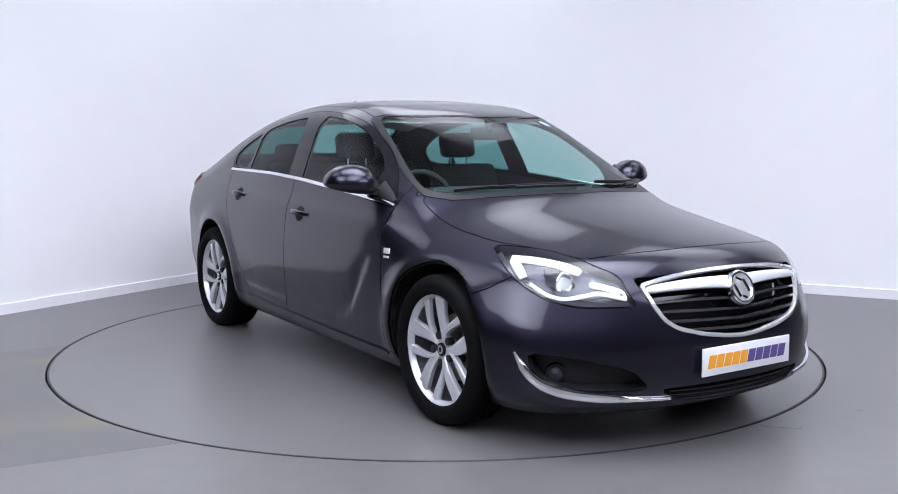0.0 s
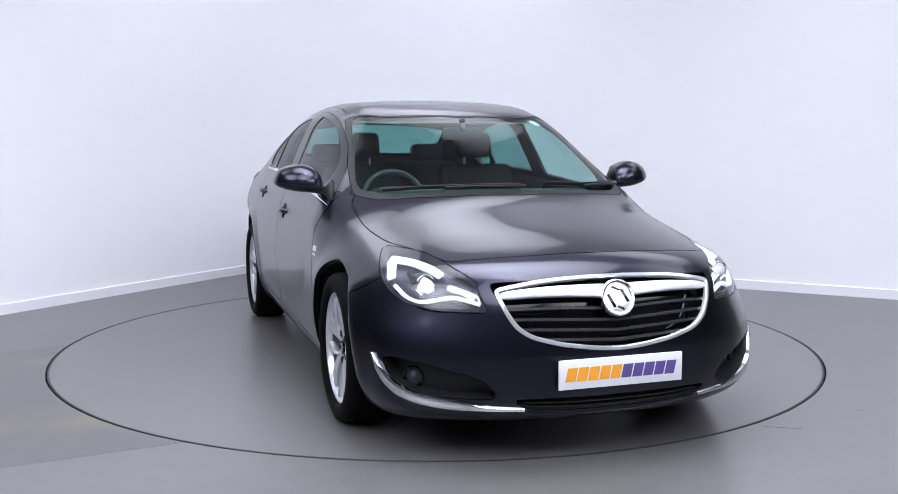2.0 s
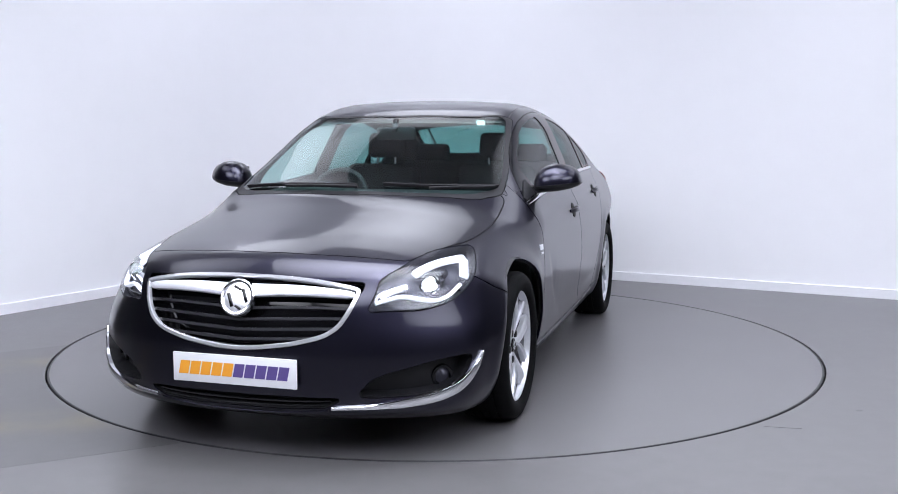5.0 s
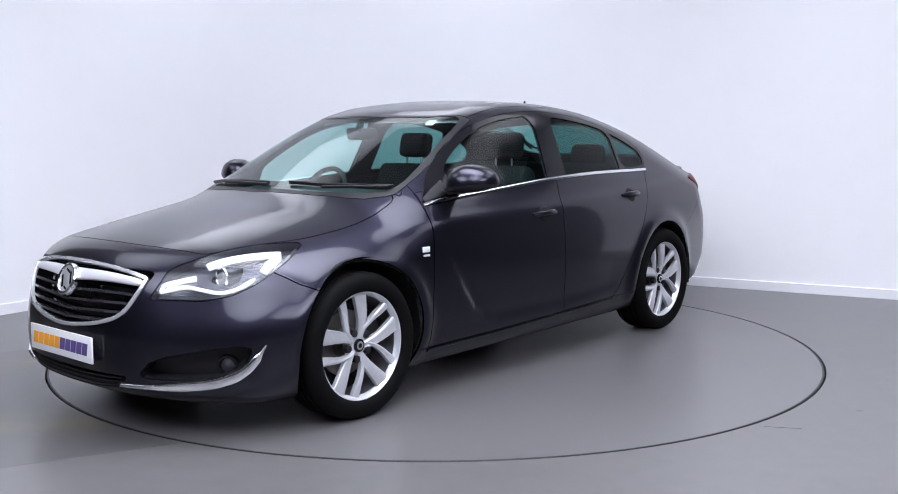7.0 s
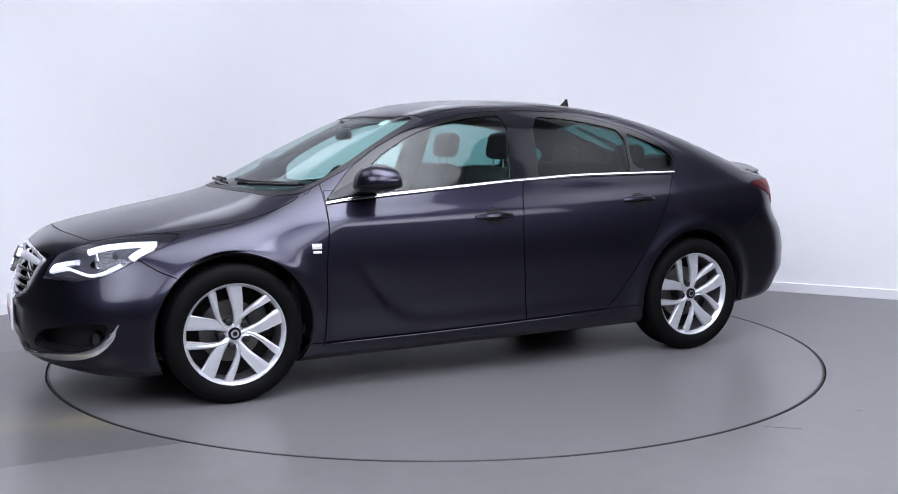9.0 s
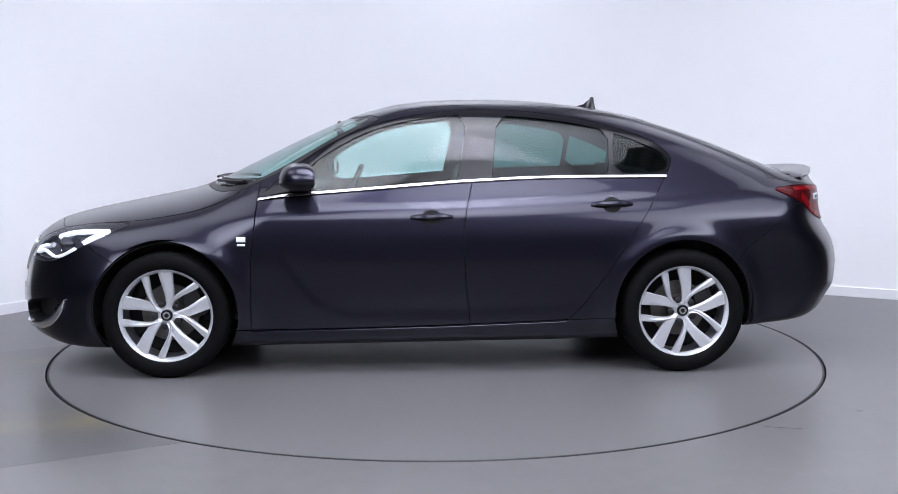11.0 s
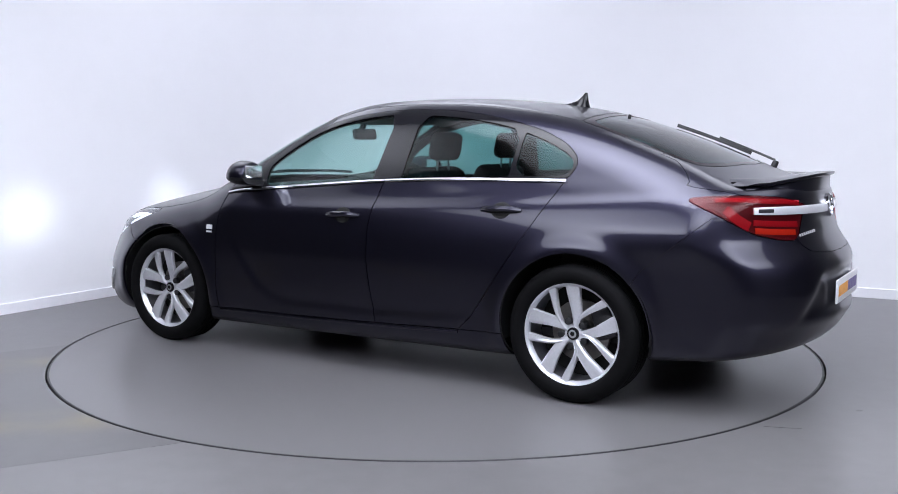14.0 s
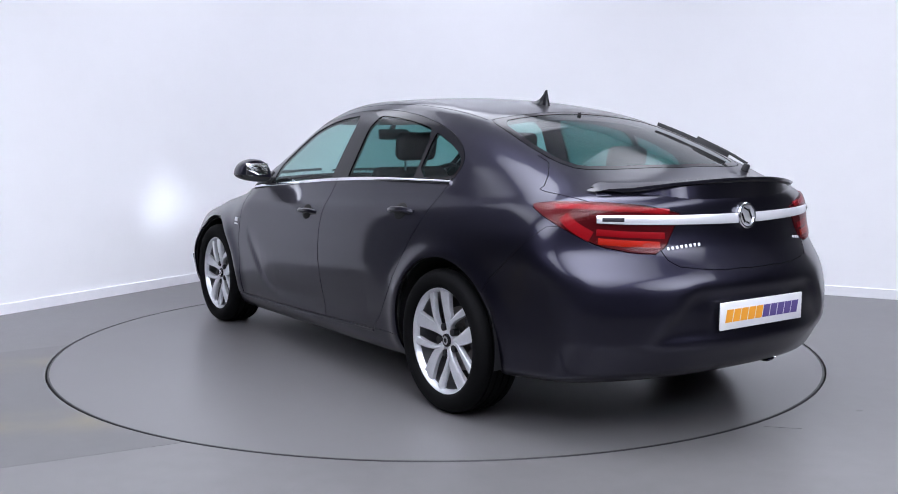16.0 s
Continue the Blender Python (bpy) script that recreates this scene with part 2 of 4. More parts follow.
WHEEL_X, WHEEL_Z, TYRE_R, ARCH_R = 1.3685, 0.325, 0.332, 0.374
roofline = curve([(2.5, 0.50), (2.36, 0.655), (2.26, 0.735), (2.12, 0.795), (2.0, 0.828), (1.8, 0.871), (1.6, 0.910), (1.4, 0.950), (1.28, 0.982),
                  (1.124, 1.052), (0.924, 1.152), (0.727, 1.248), (0.535, 1.335), (0.346, 1.405), (0.161, 1.450), (-0.02, 1.471), (-0.2, 1.478),
                  (-0.377, 1.479), (-0.551, 1.474), (-0.723, 1.462), (-0.892, 1.443), (-1.06, 1.418), (-1.224, 1.384), (-1.388, 1.340),
                  (-1.549, 1.290), (-1.709, 1.232), (-1.866, 1.168), (-2.0, 1.108), (-2.1, 1.075), (-2.2, 1.062), (-2.32, 1.055), (-2.5, 1.05)], 0.035)
crown = curve([(2.5, 0.12), (1.4, 0.11), (1.0, 0.10), (0.3, 0.085), (-0.8, 0.10), (-1.6, 0.14), (-2.4, 0.10)], 0.1)
flank = curve([(0.10, 0.80), (0.17, 0.845), (0.25, 0.885), (0.40, 0.912), (0.60, 0.921), (0.75, 0.912), (0.84, 0.893), (0.90, 0.868), (0.96, 0.842),
               (1.02, 0.825), (1.12, 0.79), (1.27, 0.722), (1.38, 0.662), (1.45, 0.610), (1.6, 0.50)], 0.03)
taper_low = curve([(2.6, -0.08), (2.2, -0.05), (1.9, -0.015), (1.6, 0.0), (0.9, 0.0), (-0.6, 0.0), (-1.3, -0.008), (-1.8, -0.06), (-2.2, -0.125), (-2.6, -0.20)], 0.12)
taper_high = curve([(2.6, -0.15), (2.1, -0.08), (1.8, -0.045), (1.4, -0.018), (0.9, 0.0), (-0.6, 0.0), (-1.3, -0.008), (-1.8, -0.025), (-2.2, -0.05), (-2.6, -0.08)], 0.12)
cabin = curve([(1.6, -0.25), (1.2, -0.17), (0.9, -0.12), (0.6, -0.085), (0.3, -0.05), (0.0, -0.025), (-0.3, -0.015), (-0.6, -0.012), (-1.1, -0.035), (-1.5, -0.045), (-2.0, -0.08), (-2.4, -0.10)], 0.1)
wingroll = curve([(2.4, 0.22), (1.0, 0.20), (0.55, 0.0), (-2.5, 0.0)], 0.1)
nose = curve([(0.0, 2.10), (0.15, 2.20), (0.21, 2.275), (0.26, 2.292), (0.33, 2.300), (0.45, 2.298), (0.58, 2.278), (0.70, 2.247), (0.78, 2.215), (0.95, 2.14)], 0.025)
stern = curve([(0.0, -2.10), (0.22, -2.30), (0.30, -2.365), (0.38, -2.412), (0.43, -2.448), (0.56, -2.452), (0.65, -2.434), (0.70, -2.412), (0.75, -2.376), (0.80, -2.345), (0.86, -2.328),
               (0.95, -2.318), (1.04, -2.305), (1.2, -2.28)], 0.018)
underside = curve([(2.6, 0.19), (2.2, 0.172), (1.8, 0.142), (1.2, 0.145), (-1.0, 0.172), (-1.8, 0.235), (-2.3, 0.27), (-2.6, 0.33)], 0.1)
shoulder = curve([(1.9, 0.80), (0.9, 0.845), (-0.2, 0.875), (-1.0, 0.915), (-1.8, 0.965), (-2.2, 0.985)], 0.15)


def smax(a, b, k):
    h = np.maximum(k - np.abs(a - b), 0) / k
    return np.maximum(a, b) + h * h * k / 4


def form(p):
    """Below zero inside the car's body, in metres from its skin."""
    x, y, z = p[..., 0], np.abs(p[..., 1]), p[..., 2]
    bow = 0.07 + 0.17 * np.tanh((x - 0.1) / 0.4)
    t = (z - roofline(x + bow * y * y) + crown(x) * y * y + wingroll(x) * y ** 6) * 0.9
    up = 1 / (1 + np.exp(-(z - 1.03) / 0.05))
    high = 1 / (1 + np.exp(-(z - 0.72) / 0.045))
    s = y - flank(z) - (taper_low(x) * (1 - high) + taper_high(x) * high) * (1 - 0.5 * up) - cabin(x) * up
    for wx in (WHEEL_X, -WHEEL_X):
        r = np.hypot(x - wx, z - WHEEL_Z)
        s = s - 0.016 * np.exp(-(((r - 0.40) / 0.055) ** 2)) * np.clip((z - 0.15) / 0.15, 0, 1)
    line = z - shoulder(x)
    fade = np.clip((1.9 - x) / 0.5, 0, 1)
    s = s - 0.006 * np.exp(-((line / 0.06) ** 2)) * (line < 0) * fade - 0.006 * np.exp(-((line / 0.035) ** 2)) * (line >= 0) * fade
    # the scalloped lower door: skin below the sweeping crease sits further in
    sweep_z = np.interp(x, [-1.0, -0.8, -0.2, 0.40, 0.51, 0.606, 0.702, 0.767, 0.80], [0.36, 0.357, 0.325, 0.325, 0.355, 0.415, 0.539, 0.632, 0.70])
    behind = 1 / (1 + np.exp(-(z - sweep_z) / 0.014)) * np.clip((0.84 - x) / 0.06, 0, 1) * np.clip((x + 1.0) / 0.3, 0, 1)
    s = s + 0.012 * np.clip((0.70 - z) / 0.22, 0, 1) * behind * np.exp(-(np.maximum(z - sweep_z, 0) / 0.16) ** 2)
    y2 = y * y
    f = x - nose(z) + 0.12 * y2 + (0.56 + 0.08 * np.tanh((z - 0.55) / 0.08)) * y ** 3.2
    r = stern(z) - x + 0.17 * y2 + 0.38 * y ** 3.2
    dent = lambda a, k: 1 / (1 + np.exp(-a / k))
    r = r + 0.03 * dent(0.40 + 0.9 * (0.60 - z) - y, 0.022) * dent(z - 0.440, 0.016) * dent(0.632 - z, 0.014)
    b = underside(x) - z
    side = smax(s, t, 0.13)
    ends = smax(smax(side, f * 0.8, 0.10), r * 0.8, 0.075)
    return smax(ends, b, 0.05)


def normals(p, h=0.002):
    g = np.stack([form(p + e) - form(p - e) for e in np.eye(3) * h], -1)
    return g / np.maximum(np.linalg.norm(g, axis=-1, keepdims=True), 1e-9)


def meet(start, way, far):
    """Where rays first leave the form: a coarse march from outside in, then halving."""
    lo, hi = np.zeros(start.shape[0]), np.full(start.shape[0], far)
    for _ in range(26):
        mid = (lo + hi) / 2
        inside = form(start + way * mid[:, None]) < 0
        lo, hi = np.where(inside, mid, lo), np.where(inside, hi, mid)
    return start + way * lo[:, None]


def skin_grid():
    """Half of the body's skin (y >= 0) as a quad mesh: vertices and faces."""
    spread = lambda a, b, n: np.linspace(a, b, n + 1)
    X, Y, Z = (-2.75, 2.75), (0.0, 1.15), (-0.9, 1.75)
    nx, ny, nz = 260, 48, 140
    sheets = []
    gx, gz = np.meshgrid(spread(*X, nx), spread(*Z, nz), indexing="ij")
    sheets.append((np.stack([gx, np.full_like(gx, Y[1]), gz], -1), False))
    gx, gy = np.meshgrid(spread(*X, nx), spread(*Y, ny), indexing="ij")
    sheets.append((np.stack([gx, gy, np.full_like(gx, Z[1])], -1), True))
    gy, gz = np.meshgrid(spread(*Y, ny), spread(*Z, nz), indexing="ij")
    sheets.append((np.stack([np.full_like(gy, X[1]), gy, gz], -1), True))
    sheets.append((np.stack([np.full_like(gy, X[0]), gy, gz], -1), False))
    gx, gy = np.meshgrid(spread(*X, nx // 3), spread(*Y, ny // 3), indexing="ij")
    verts, faces, base = [], [], 0
    for pts, flip in sheets:
        n, m = pts.shape[:2]
        p = pts.reshape(-1, 3)
        root = np.stack([np.clip(p[:, 0] * 0.66, -1.75, 1.7), np.zeros(len(p)), np.full(len(p), 0.6)], -1)
        way = p - root
        far = np.linalg.norm(way, axis=1)
        verts.append(meet(root, way / far[:, None], 3.0))
        i = np.arange(n * m).reshape(n, m) + base
        q = np.stack([i[:-1, :-1], i[1:, :-1], i[1:, 1:], i[:-1, 1:]], -1).reshape(-1, 4)
        faces.append(q if flip else q[:, ::-1])
        base += n * m
    verts, faces = np.concatenate(verts), np.concatenate(faces)
    verts[np.abs(verts[:, 1]) < 1e-5, 1] = 0
    key, first, back = np.unique(np.round(verts, 5), axis=0, return_index=True, return_inverse=True)
    return verts[first], np.ravel(back)[faces]


# ---- cutting the skin into panels ----
def depth_in(poly, q):
    """Signed distance of points to a closed outline, below zero inside."""
    best, odd = np.full(len(q), 1e9), np.zeros(len(q), bool)
    for a, b in zip(poly, np.roll(poly, -1, 0)):
        e, w = b - a, q - a
        h = np.clip(w @ e / max(e @ e, 1e-12), 0, 1)
        best = np.minimum(best, np.hypot(*(w - h[:, None] * e).T))
        if a[1] != b[1]:
            odd ^= ((a[1] > q[:, 1]) != (b[1] > q[:, 1])) & (q[:, 0] < (b[0] - a[0]) * (q[:, 1] - a[1]) / (b[1] - a[1]) + a[0])
    return np.where(odd, -best, best)


SIDE, TOP, END = np.array([[1, 0, 0], [0, 0, 1.0]]), np.array([[1, 0, 0], [0, 1.0, 0]]), np.array([[0, 1.0, 0], [0, 0, 1]])
BOW = np.array([[0.75, -0.66, 0], [0, 0, 1.0]])
QUARTER = np.array([[0.7, 0.7, 0], [0, 0, 1.0]])


class Skin:
    def __init__(self):
        v, f = skin_grid()
        self.v, self.f = [tuple(p) for p in v], [list(q) for q in f]
        self.f = [[i for k, i in enumerate(q) if i != q[k - 1]] for q in self.f]
        self.f = [q for q in self.f if len(q) > 2]
        self.label = ["shell"] * len(self.f)

    def cut(self, outline, view, to, within=None, of=("shell",), rounds=2):
        """Gives the faces inside an outline, as seen along a view, a label of their own, split clean along it."""
        poly = np.asarray(outline, float)
        if poly.shape[1] == 3:
            poly = poly @ view.T
        if rounds:
            poly = chaikin(poly, rounds)
        v = np.array(self.v)
        q = v @ view.T
        lo, hi = poly.min(0) - 0.06, poly.max(0) + 0.06
        near = np.all((q > lo) & (q < hi), axis=1)
        ok = near if within is None else near & within(v)
        d = np.ones(len(v))
        d[near] = depth_in(poly, q[near])
        d[np.abs(d) < 0.0012] = 0
        made, nf, nl = {}, [], []
        for f, lab in zip(self.f, self.label):
            if lab not in of or not any(ok[i] for i in f) or all(d[i] >= 0 for i in f):
                nf.append(f), nl.append(lab)
                continue
            if all(d[i] <= 0 for i in f):
                nf.append(f), nl.append(to)
                continue
            ins, outs = [], []
            for k, i in enumerate(f):
                j = f[(k + 1) % len(f)]
                (ins.append(i) if d[i] < 0 else outs.append(i)) if d[i] else (ins.append(i), outs.append(i))
                if d[i] * d[j] < 0:
                    key = (min(i, j), max(i, j))
                    if key not in made:
                        s = d[key[0]] / (d[key[0]] - d[key[1]])
                        made[key] = len(self.v)
                        a, b = np.array(self.v[key[0]]), np.array(self.v[key[1]])
                        self.v.append(tuple(a + (b - a) * s))
                    ins.append(made[key]), outs.append(made[key])
            if len(ins) > 2:
                nf.append(ins), nl.append(to)
            if len(outs) > 2:
                nf.append(outs), nl.append(lab)
        self.f, self.label = nf, nl

    def settle(self):
        """Lays the new points on the form and takes its normals."""
        p = np.array(self.v)
        y0 = np.abs(p[:, 1]) < 1e-6
        for _ in range(2):
            p = p - normals(p) * form(p)[:, None] * 0.9
        p[y0, 1] = 0
        self.p, self.n = p, normals(p)
        self.n[y0, 1] = 0

    def patch(self, labels, both=False, mirror=False, lift=0.0, inset=0.0016, flange=0.010, walls=0.0, bare=None):
        """Vertices, faces and normals of some labels. both: join with the mirrored half; lift: metres off the skin;
        inset and flange: a gap to the next panel and a turned-in edge; walls: a rim from the lifted patch back out to the skin;
        bare: a point whose surroundings get no rim."""
        if isinstance(labels, str):
            labels = (labels,)
        fs = [f for f, l in zip(self.f, self.label) if l in labels]
        used = sorted({i for f in fs for i in f})
        at = {i: k for k, i in enumerate(used)}
        p, n = self.p[used].copy(), self.n[used].copy()
        fs = [[at[i] for i in f] for f in fs]
        edges = {}
        for f in fs:
            c = p[f].mean(0)
            for k in range(len(f)):
                a, b = f[k], f[(k + 1) % len(f)]
                key = (min(a, b), max(a, b))
                edges[key] = None if key in edges else (a, b, c)
        rim = [e for e in edges.values() if e and not (abs(p[e[0], 1]) < 1e-6 and abs(p[e[1], 1]) < 1e-6)]
        if bare is not None:
            rim = [e for e in rim if np.linalg.norm(p[e[0]] - bare) > 0.075]
        push = np.zeros_like(p)
        for a, b, c in rim:
            t = p[b] - p[a]
            w = np.cross(n[a], t)
            w /= max(np.linalg.norm(w), 1e-9)
            if w @ (c - p[a]) < 0:
                w = -w
            push[a] += w
            push[b] += w
        length = np.linalg.norm(push, axis=1, keepdims=True)
        push = np.where(length > 1e-9, push / np.maximum(length, 1e-9), 0)
        push[np.abs(p[:, 1]) < 1e-6, 1] = 0
        base = p.copy()
        p = p + push * inset + n * lift
        drop = flange if not walls else -walls
        if drop:
            extra = {}
            ep, en = [], []
            k0 = len(p)
            for a, b, c in rim:
                for i in (a, b):
                    if i not in extra:
                        extra[i] = k0 + len(ep)
                        ep += [p[i], (p[i] - n[i] * flange) if not walls else base[i] - n[i] * 0.002]
                        en += [-push[i] if not walls else push[i]] * 2
                i, j = extra[a], extra[b]
                fs.append([j, i, i + 1, j + 1])
            if ep:
                p, n = np.concatenate([p, ep]), np.concatenate([n, en])
        flip = np.array([1, -1, 1.0])
        if mirror:
            return p * flip, [f[::-1] for f in fs], n * flip
        if both:
            k = len(p)
            other = np.where(np.abs(p[:, 1]) < 1e-6, np.arange(k), np.arange(k) + k)
            return np.concatenate([p, p * flip]), fs + [[int(other[i]) for i in f[::-1]] for f in fs], np.concatenate([n, n * flip])
        return p, fs, n


def panel(name, patch, mat, parent, label=""):
    verts, faces, norm = patch
    me = mesh_of(name, verts, faces, mat, True)
    me.normals_split_custom_set_from_vertices([tuple(v) for v in norm])
    ob = new(name, me)
    ob.parent = parent
    return tagged(ob, label)


def on_skin(points, lift=0.0):
    p = np.asarray(points, float)
    for _ in range(6):
        p = p - normals(p) * form(p)[:, None] * 0.9
    n = normals(p)
    return p + n * lift, n


def mirrored(points):
    return np.asarray(points, float) * np.array([1, -1, 1.0])


# ---- the panels of the car ----
skin = Skin()
for wx in (WHEEL_X, -WHEEL_X):
    ring = [(wx + ARCH_R * math.cos(a), WHEEL_Z + 0.018 + ARCH_R * math.sin(a)) for a in np.linspace(0, 2 * math.pi, 65)[:-1]]
    skin.cut(ring, SIDE, "hole", lambda v: v[:, 1] > 0.45, rounds=0)
# side windows and their black surround
skin.cut([(0.900, 0.926), (0.83, 0.998), (0.723, 1.096), (0.568, 1.198), (0.404, 1.281), (0.239, 1.341), (0.04, 1.382), (-0.154, 1.402), (-0.347, 1.407),
          (-0.57, 1.396), (-0.789, 1.367), (-0.973, 1.327), (-1.125, 1.283), (-1.245, 1.227), (-1.313, 1.169), (-1.326, 1.12), (-1.292, 1.062), (-1.288, 1.062),
          (-0.996, 1.054), (-0.552, 1.041), (-0.15, 1.019), (0.234, 0.987), (0.564, 0.958), (0.88, 0.926)], SIDE, "surround", lambda v: (v[:, 1] > 0.4) & (v[:, 2] > 0.88))
skin.cut([(0.600, 0.968), (0.636, 1.08), (0.60, 1.12), (0.521, 1.178), (0.361, 1.267), (0.198, 1.323), (0.0, 1.360), (-0.219, 1.378), (-0.156, 1.030), (-0.15, 1.03), (0.234, 0.999)],
         SIDE, "front_glass", lambda v: (v[:, 1] > 0.4) & (v[:, 2] > 0.88), ("surround",), 1)
skin.cut([(-0.338, 1.040), (-0.345, 1.05), (-0.381, 1.372), (-0.577, 1.360), (-0.794, 1.332), (-0.984, 1.290), (-0.968, 1.064), (-0.965, 1.064), (-0.552, 1.052)], SIDE, "rear_glass", lambda v: (v[:, 1] > 0.4) & (v[:, 2] > 0.88), ("surround",), 1)
skin.cut([(-0.997, 1.066), (-1.014, 1.278), (-1.02, 1.276), (-1.158, 1.228), (-1.274, 1.170), (-1.304, 1.125), (-1.276, 1.074)], SIDE, "quarter_glass", lambda v: (v[:, 1] > 0.4) & (v[:, 2] > 0.88), ("surround",), 1)
# windscreen, its dark edge, and the cowl under it
skin.cut([(0.435, -0.2), (0.435, 0.0), (0.40, 0.30), (0.355, 0.46), (0.255, 0.588), (0.265, 0.60), (0.41, 0.626), (0.56, 0.655), (0.74, 0.695), (0.93, 0.718), (1.00, 0.715), (1.13, 0.62),
          (1.24, 0.33), (1.285, 0.0), (1.285, -0.2)], TOP, "screen_edge", lambda v: (v[:, 2] > 0.9) & (v[:, 0] > 0), rounds=1)
skin.cut([(0.455, -0.2), (0.455, 0.0), (0.42, 0.30), (0.375, 0.45), (0.30, 0.562), (0.41, 0.594), (0.56, 0.622), (0.74, 0.660), (0.90, 0.688), (0.975, 0.682), (1.10, 0.585),
          (1.205, 0.33), (1.245, 0.0), (1.245, -0.2)], TOP, "windscreen", lambda v: (v[:, 2] > 0.9) & (v[:, 0] > 0), ("screen_edge",), 1)
# rear screen
skin.cut([(-1.225, -0.2), (-1.225, 0.0), (-1.235, 0.3), (-1.24, 0.50), (-1.26, 0.535), (-1.58, 0.580), (-1.77, 0.572), (-1.875, 0.525), (-1.94, 0.335), (-1.975, 0.0), (-1.975, -0.2)],
         TOP, "rear_edge", lambda v: (v[:, 2] > 0.95) & (v[:, 0] < -1), rounds=1)
skin.cut([(-1.265, -0.2), (-1.265, 0.0), (-1.275, 0.3), (-1.285, 0.49), (-1.58, 0.545), (-1.76, 0.538), (-1.85, 0.495), (-1.91, 0.32), (-1.945, 0.0), (-1.945, -0.2)],
         TOP, "rear_screen", lambda v: (v[:, 2] > 0.95) & (v[:, 0] < -1), ("rear_edge",), 1)
# lamps
HEAD = [(1.556, 0.728, 0.800), (1.65, 0.690, 0.803), (1.79, 0.628, 0.795), (1.93, 0.590, 0.775), (2.04, 0.552, 0.741), (2.102, 0.514, 0.712), (2.146, 0.510, 0.656), (2.182, 0.489, 0.600),
        (2.137, 0.560, 0.600), (2.056, 0.666, 0.594), (1.96, 0.745, 0.613), (1.873, 0.786, 0.653), (1.779, 0.80, 0.702), (1.67, 0.776, 0.752)]
skin.cut(HEAD, BOW, "headlamp", lambda v: (v[:, 0] > 1.4) & (v[:, 1] > 0.35), rounds=1)
# a round bore through the lamp's shell for its projector, straight ahead of the bulb
PROJECTOR = np.array([1.945, 0.665, 0.680])
bore = np.array([[2.0, 0.69, 0.70]])
for _ in range(20):
    bore, out = on_skin(bore)
    bore = bore + np.array([0, 1, 1]) * (PROJECTOR - (bore - out * 0.045))
bore = on_skin(bore)[0][0]
skin.cut([(bore[1] + 0.036 * math.cos(a), bore[2] + 0.036 * math.sin(a)) for a in np.linspace(0, 2 * math.pi, 25)[:-1]], END, "lamp_bore", lambda v: (v[:, 0] > 1.4) & (v[:, 1] > 0.35), ("headlamp",), 0)
TAIL = [(-1.862, 0.79, 0.981), (-1.987, 0.745, 0.993), (-2.114, 0.653, 0.997), (-2.222, 0.502, 0.985), (-2.285, 0.36, 0.951), (-2.29, 0.36, 0.945), (-2.28, 0.445, 0.788), (-2.226, 0.565, 0.796),
        (-2.145, 0.678, 0.825), (-2.065, 0.757, 0.879), (-1.97, 0.80, 0.932)]
skin.cut(TAIL, QUARTER, "tail_lamp", lambda v: (v[:, 0] < -1.75) & (v[:, 1] > 0.25), rounds=1)
# front openings
GRILLE = [(0.0, 0.712), (0.316, 0.714), (0.455, 0.707), (0.472, 0.70), (0.464, 0.67), (0.427, 0.60), (0.388, 0.541), (0.333, 0.502), (0.226, 0.472), (0.098, 0.455), (0.0, 0.449)]
skin.cut(GRILLE + [(-y, z) for y, z in GRILLE[-2:0:-1]], END, "grille", lambda v: v[:, 0] > 2.0, rounds=1)
skin.cut([(-0.40, 0.278), (0.40, 0.278), (0.405, 0.265), (0.33, 0.228), (-0.33, 0.228), (-0.405, 0.265)], END, "intake", lambda v: v[:, 0] > 2.0, rounds=1)
skin.cut([(1.925, 0.84, 0.418), (2.07, 0.71, 0.402), (2.20, 0.53, 0.358), (2.225, 0.47, 0.295), (2.215, 0.485, 0.278), (2.12, 0.65, 0.275), (2.02, 0.762, 0.288), (1.955, 0.82, 0.340)], BOW, "fog_recess",
         lambda v: (v[:, 0] > 1.8) & (v[:, 1] > 0.35), rounds=1)
# shut lines
skin.cut([(2.093, -0.3), (2.093, 0.0), (2.075, 0.24), (2.028, 0.42), (1.972, 0.565), (1.93, 0.592), (1.75, 0.645), (1.556, 0.712), (1.3, 0.742), (1.03, 0.742), (0.99, 0.722), (0.9, 0.3), (0.9, -0.3)], TOP, "bonnet",
         lambda v: (v[:, 0] > 0.9) & (v[:, 2] > 0.7), rounds=1)
skin.cut([(1.80, 0.705), (1.70, 0.642), (1.60, 0.60), (1.55, 0.55), (1.55, -0.2), (3, -0.2), (3, 1.0), (1.86, 1.0), (1.82, 0.76)], SIDE, "front_bumper", rounds=0)
DOOR_B = [(-0.25, 1.07), (-0.239, 1.03), (-0.205, 0.896), (-0.189, 0.779), (-0.186, 0.629), (-0.202, 0.448), (-0.219, 0.314), (-0.222, 0.272)]
skin.cut([(1.3, 0.245), (0.386, 0.255), (-0.105, 0.267), (-0.739, 0.290), (-1.1, 0.30), (-1.1, -0.2), (1.3, -0.2)], SIDE, "sill", rounds=0)
